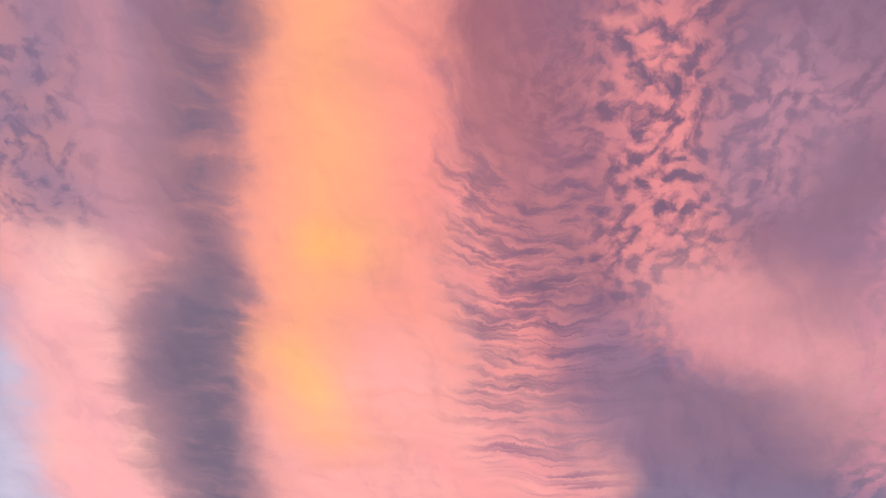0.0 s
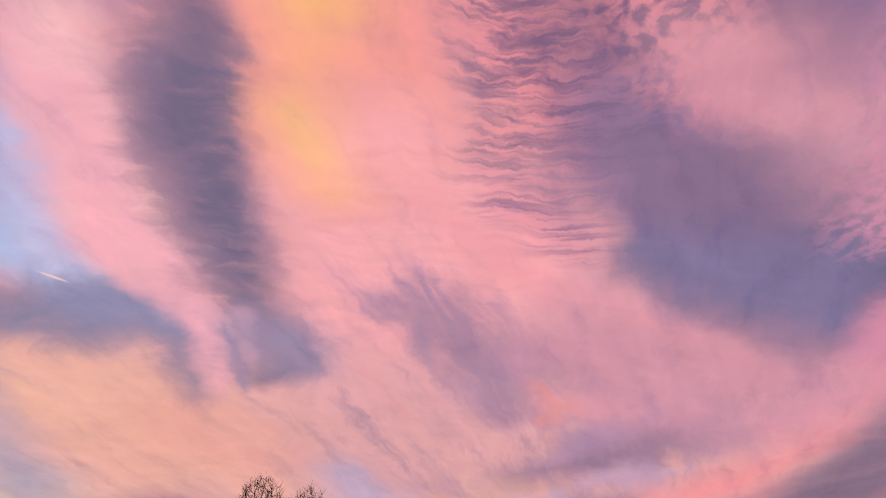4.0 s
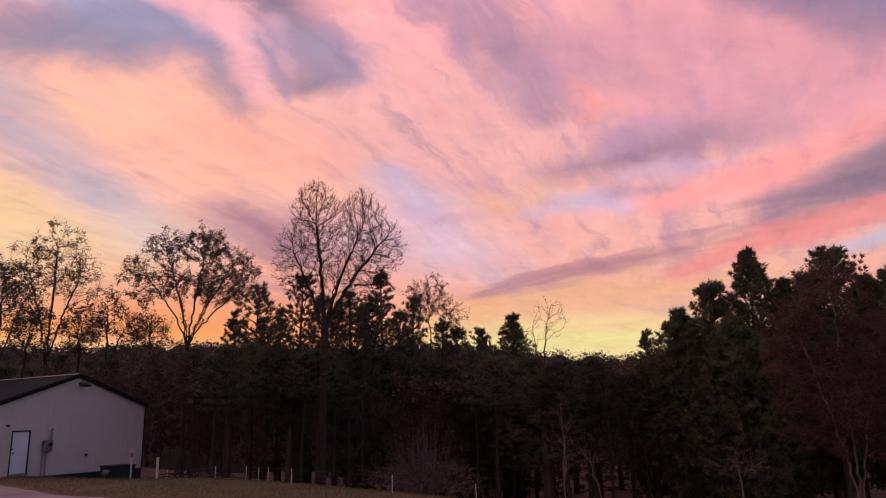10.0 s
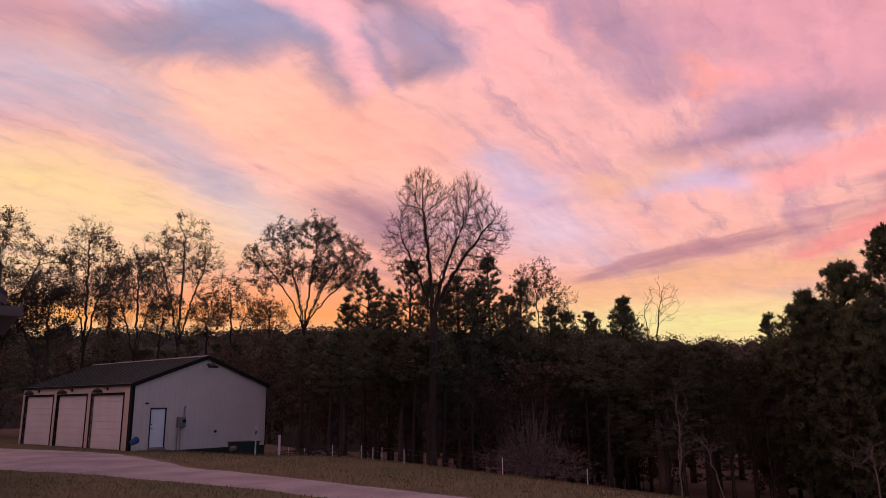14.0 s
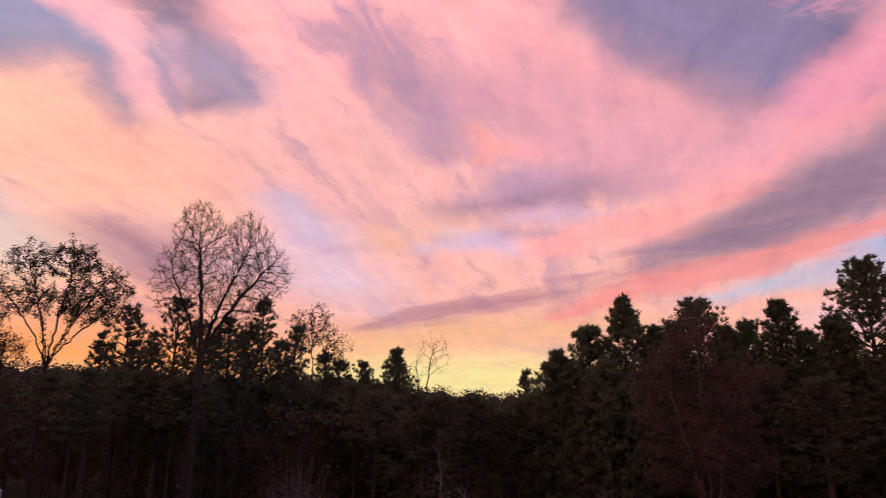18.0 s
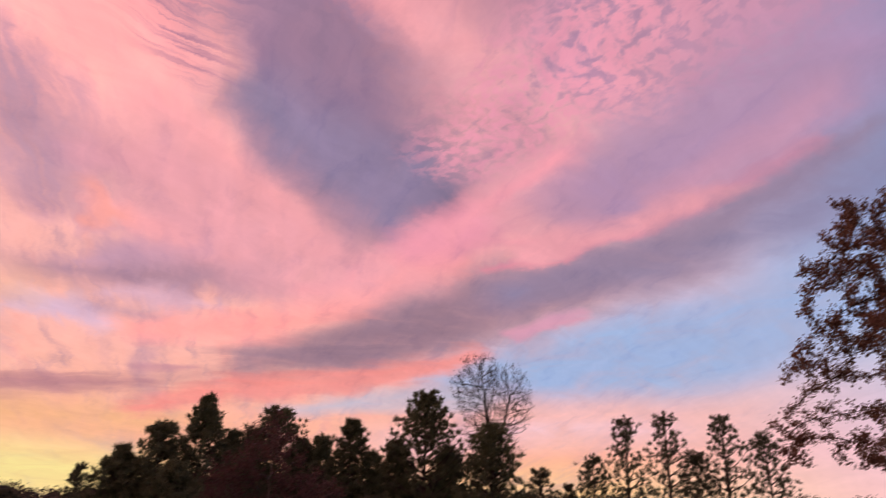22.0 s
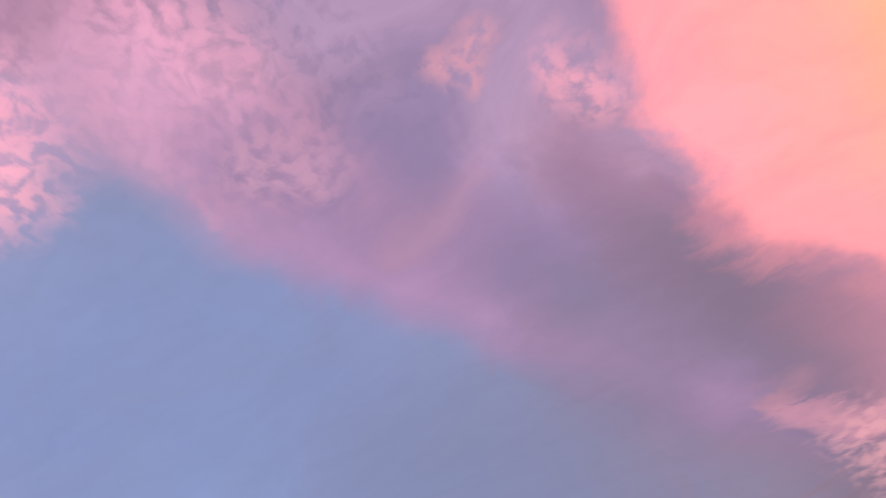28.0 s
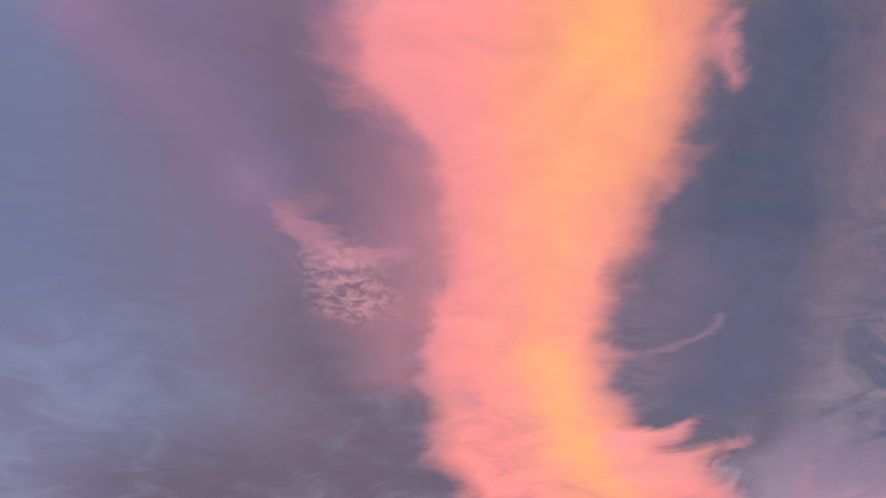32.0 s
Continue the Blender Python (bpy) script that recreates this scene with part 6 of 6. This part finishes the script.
meter = thing("electric_meter", "grey electric meter box with conduit and mast", "meter", GM @ pose(2.8, 0, 0))
part("box", bevelled(Shape().box((-0.25, -0.18, 1.06), (0.22, -0.013, 1.60)), 0.015), GREY_METAL, meter)
part("dial", Shape().lathe([(0.09, 0), (0.09, 0.08), (0.06, 0.12)], 16).turned(pose(0.08, -0.20, 1.40, 90, 0, 0)), GLASS_DARK, meter, "round meter glass")
part("conduit", Shape().tube([(-0.20, -0.09, -0.15), (-0.20, -0.09, 1.06)], [0.035] * 2, 8), CONDUIT, meter)
part("conduit", Shape().tube([(-0.02, -0.09, -0.2), (-0.02, -0.09, 1.06)], [0.03] * 2, 8), CONDUIT, meter)
part("mast", Shape().tube([(0.16, -0.09, 1.60), (0.16, -0.09, 2.05), (0.14, -0.16, 2.15), (0.10, -0.20, 2.1)], [0.05, 0.05, 0.06, 0.06], 8), CONDUIT, meter)
tap = thing("wall_outlet", "small dark outlet box on the wall", "outlet", GM @ pose(4.95, 0, 0.78) @ Matrix.Diagonal((0.8, 1, 0.8, 1)))
part("cover", bevelled(Shape().box((-0.09, -0.08, -0.08), (0.09, -0.013, 0.08)), 0.012), BLACK_METAL, tap)

pail = thing("blue_bucket", "blue plastic bucket tilted on a short pipe stand", "bucket", GM @ pose(0.0, -0.5, -0.02) @ Matrix.Scale(0.78, 4))
part("pipe", Shape().tube([(0, 0, -0.15), (0, 0, 0.42)], [0.022] * 2, 8), WHITE_PLASTIC, pail)
part("pipe", Shape().tube([(0.16, 0, -0.15), (0.16, 0, 0.42)], [0.022] * 2, 8), WHITE_PLASTIC, pail)
part("bucket", Shape().lathe([(0.0, 0.0), (0.17, 0.0), (0.22, 0.42), (0.235, 0.42), (0.235, 0.45), (0.20, 0.45), (0.15, 0.03), (0.0, 0.03)], 20).turned(pose(-0.15, 0.0, 0.55, 0, 68, 20)), BLUE_PLASTIC, pail, smooth=True)

# dark box with a pipe and a standpipe by the far corner
box = thing("utility_box", "dark green metal utility box by the garage wall", "utility box", GM @ pose(4.6, -2.5, -0.70))
part("cabinet", bevelled(Shape().box((-0.15, -0.5, 0.0), (1.15, 0.5, 0.94)), 0.03), GREEN_BOX, box)
part("lid", bevelled(Shape().box((-0.19, -0.54, 0.94), (1.19, 0.54, 1.0)), 0.015), GREEN_BOX, box)
part("motor", Shape().lathe([(0.12, 0), (0.14, 0.05), (0.14, 0.28), (0.08, 0.33)], 14).turned(pose(-0.16, -0.2, 0.68, 0, -90, 0)), GREY_METAL, box)
part("door_plate", Shape().box((0.1, -0.52, 0.15), (0.9, -0.502, 0.82)), GREEN_BOX, box)
hydrant = thing("standpipe", "slim grey standpipe with a white head", "standpipe", GM @ pose(5.25, -3.3, -0.68))
part("pipe", Shape().tube([(0, 0, -0.2), (0, 0, 1.75)], [0.035] * 2, 10), GREEN_BOX, hydrant)
part("sleeve", Shape().tube([(0, 0, 0.0), (0, 0, 1.35)], [0.042] * 2, 10), WHITE_PLASTIC, hydrant)
part("head", bevelled(Shape().box((-0.09, -0.07, 1.55), (0.09, 0.07, 1.78)), 0.02), WHITE_PLASTIC, hydrant)


def post(az, dist, high, r, label, sink=0.3):
    p = thing("fence_post", label, "fence post", spot(az, dist, sink=0.0), "posts of the wire fence")
    part("shaft", Shape().tube([(0, 0, -sink), (0, 0, high - 0.03), (0, 0, high)], [r, r, r * 0.6], 10), WHITE_PLASTIC, p)
    return p


FENCE = ((-11.8, 39.0), (-10.6, 38.5), (-8.5, 36.0), (-6.3, 34.0), (-5.4, 35.0), (-4.7, 33.0), (-3.0, 30.5), (4.6, 26.0), (11.0, 27.0))
post(-12.5, 38.6, 1.2, 0.065, "stout white corner post")
for az, dist in FENCE:
    post(az, dist, 0.6, 0.018, "slim pale fence post")
wire = thing("fence_wire", "strands of thin wire between the posts", "wire fence")
fx = [Vector((d * math.sin(radians(a)), d * math.cos(radians(a)), 0)) for a, d in ((-12.5, 38.6), (-10.6, 38.5), (-8.5, 36.0), (-6.3, 34.0), (-4.7, 33.0), (-3.0, 30.5), (4.6, 26.0), (11.0, 27.0))]
for hz in (0.2, 0.38, 0.55):
    part("strand", Shape().tube([p + Vector((0, 0, ground_z(p.x, p.y) + hz)) for p in fx], [0.0018] * len(fx), 4), WIRE, wire)

pile = thing("brush_pile", "low heap of cut branches by the fence", "brush pile", spot(-10.2, 38.0))
heap = Shape()
rb = random.Random(4)
for i in range(130):
    p = Vector((rb.gauss(0, 0.8), rb.gauss(0, 0.5), rb.uniform(0.0, 0.5)))
    q = p + Vector((rb.gauss(0, 0.6), rb.gauss(0, 0.5), rb.gauss(0.1, 0.25)))
    heap.tube([p, p.lerp(q, 0.5) + Vector((0, 0, 0.05)), q], [0.025, 0.018, 0.008], 4)
tagged(part("branch_tangle", heap, BARK, pile), kind="stuff")

# ---- neighbouring house: only its eave corner comes into view ----
HD = 24.0
house = thing("house", "pale sided house with a dark shingle roof and boxed eave", "house", spot(-31.9, HD, 34, sink=-1.2))
part("wall", Shape().box((-9.0, 0.0, -2.0), (0.0, 7.0, 4.1)), HOUSE_WALL, house)
part("gable", Shape().prism(((-9.0, 4.1), (0.0, 4.1), (-4.5, 7.0)), 1, 0.0, 0.2), HOUSE_WALL, house)
part("roof", Shape().prism(((-4.5, 7.05), (0.12, 4.08), (0.12, 4.23), (-4.5, 7.2)), 1, -0.4, 7.4), HOUSE_ROOF, house)
part("roof", Shape().prism(((-4.5, 7.05), (-9.12, 4.08), (-9.12, 4.23), (-4.5, 7.2)), 1, -0.4, 7.4), HOUSE_ROOF, house)
part("rake_board", Shape().prism(((-4.5, 6.82), (0.12, 3.85), (0.12, 4.07), (-4.5, 7.04)), 1, -0.42, -0.38), HOUSE_WALL, house)
part("eave_return", bevelled(Shape().box((-0.2, -0.42, 3.55), (0.55, -0.02, 3.84)), 0.02), HOUSE_WALL, house)
part("soffit", Shape().box((0.0, -0.02, 3.64), (0.5, 7.2, 3.70)), HOUSE_WALL, house)
part("gutter", Shape().tube([(0.5, -0.4, 3.90), (0.5, 7.3, 3.90)], [0.05] * 2, 8), HOUSE_WALL, house)

# ---- ground cover ----
rng = np.random.default_rng(33)
tufts = Shape()
cent = []
while len(cent) < 60000:
    a, d = rng.uniform(-36, 30), 14 + 30 * rng.random() ** 0.8
    x, y = d * math.sin(radians(a)), d * math.cos(radians(a))
    cent.append((x, y))
keep = []
lanes = [drive_at(u) for u in np.linspace(1.5, 10.9, 110)]
lane = np.array([(c.x, c.y, c.z) for c, _ in lanes])
for x, y in cent:
    dd = np.hypot(lane[:, 0] - x, lane[:, 1] - y) - lane[:, 2] * 0.95
    gx, gy = x + 15.78, y - 37.04
    a = radians(51.28)
    u, v = gx * math.cos(a) + gy * math.sin(a), -gx * math.sin(a) + gy * math.cos(a)
    if dd.min() > 0 and not (-0.1 < u < GW + 0.1 and -0.1 < v < GL + 0.1):
        keep.append((x, y, ground_z(x, y) - 0.01))
scatter = np.array(keep)
k = len(scatter)
d = rng.normal(size=(k, 3)) * 0.45
d[:, 2] = 1
d /= np.linalg.norm(d, axis=1)[:, None]
sd = np.cross(d, rng.normal(size=(k, 3)))
sd /= np.linalg.norm(sd, axis=1)[:, None]
ln = rng.uniform(0.04, 0.13, k)[:, None]
tri = np.stack([scatter - sd * 0.013, scatter + sd * 0.013, scatter + d * ln], 1).reshape(-1, 3)
tufts.v = [tuple(p) for p in tri.tolist()]
tufts.f = [(3 * i, 3 * i + 1, 3 * i + 2) for i in range(k)]
tagged(new("grass", tufts.mesh("grass", GRASS_BLADE)), "short dull winter grass blades on the lawn", "grass", kind="stuff")

stones = Shape()
for i in range(5200):
    c, side = drive_at(rng.uniform(2.2, 9.2))
    e = rng.uniform(-1.05, 1.05)
    e = math.copysign(abs(e) ** 0.6, e)
    x, y = c.x + side.x * c.z * e, c.y + side.y * c.z * e
    r = rng.uniform(0.01, 0.028)
    z = ground_z(x, y) + 0.05 - 0.09 * min(abs(e), 1.0) ** 6
    n = len(stones.v)
    t = rng.uniform(0, 6.28)
    stones.v += [(x + r * math.cos(t + q) * rng.uniform(0.7, 1.2), y + r * math.sin(t + q) * rng.uniform(0.7, 1.2), z) for q in (0, 1.57, 3.14, 4.71)] + [(x, y, z + r * 0.45)]
    stones.f += [(n, n + 1, n + 4), (n + 1, n + 2, n + 4), (n + 2, n + 3, n + 4), (n + 3, n, n + 4)]
tagged(new("gravel", stones.mesh("gravel", STONE)), "loose pale stones scattered over the drive", "gravel", kind="stuff")
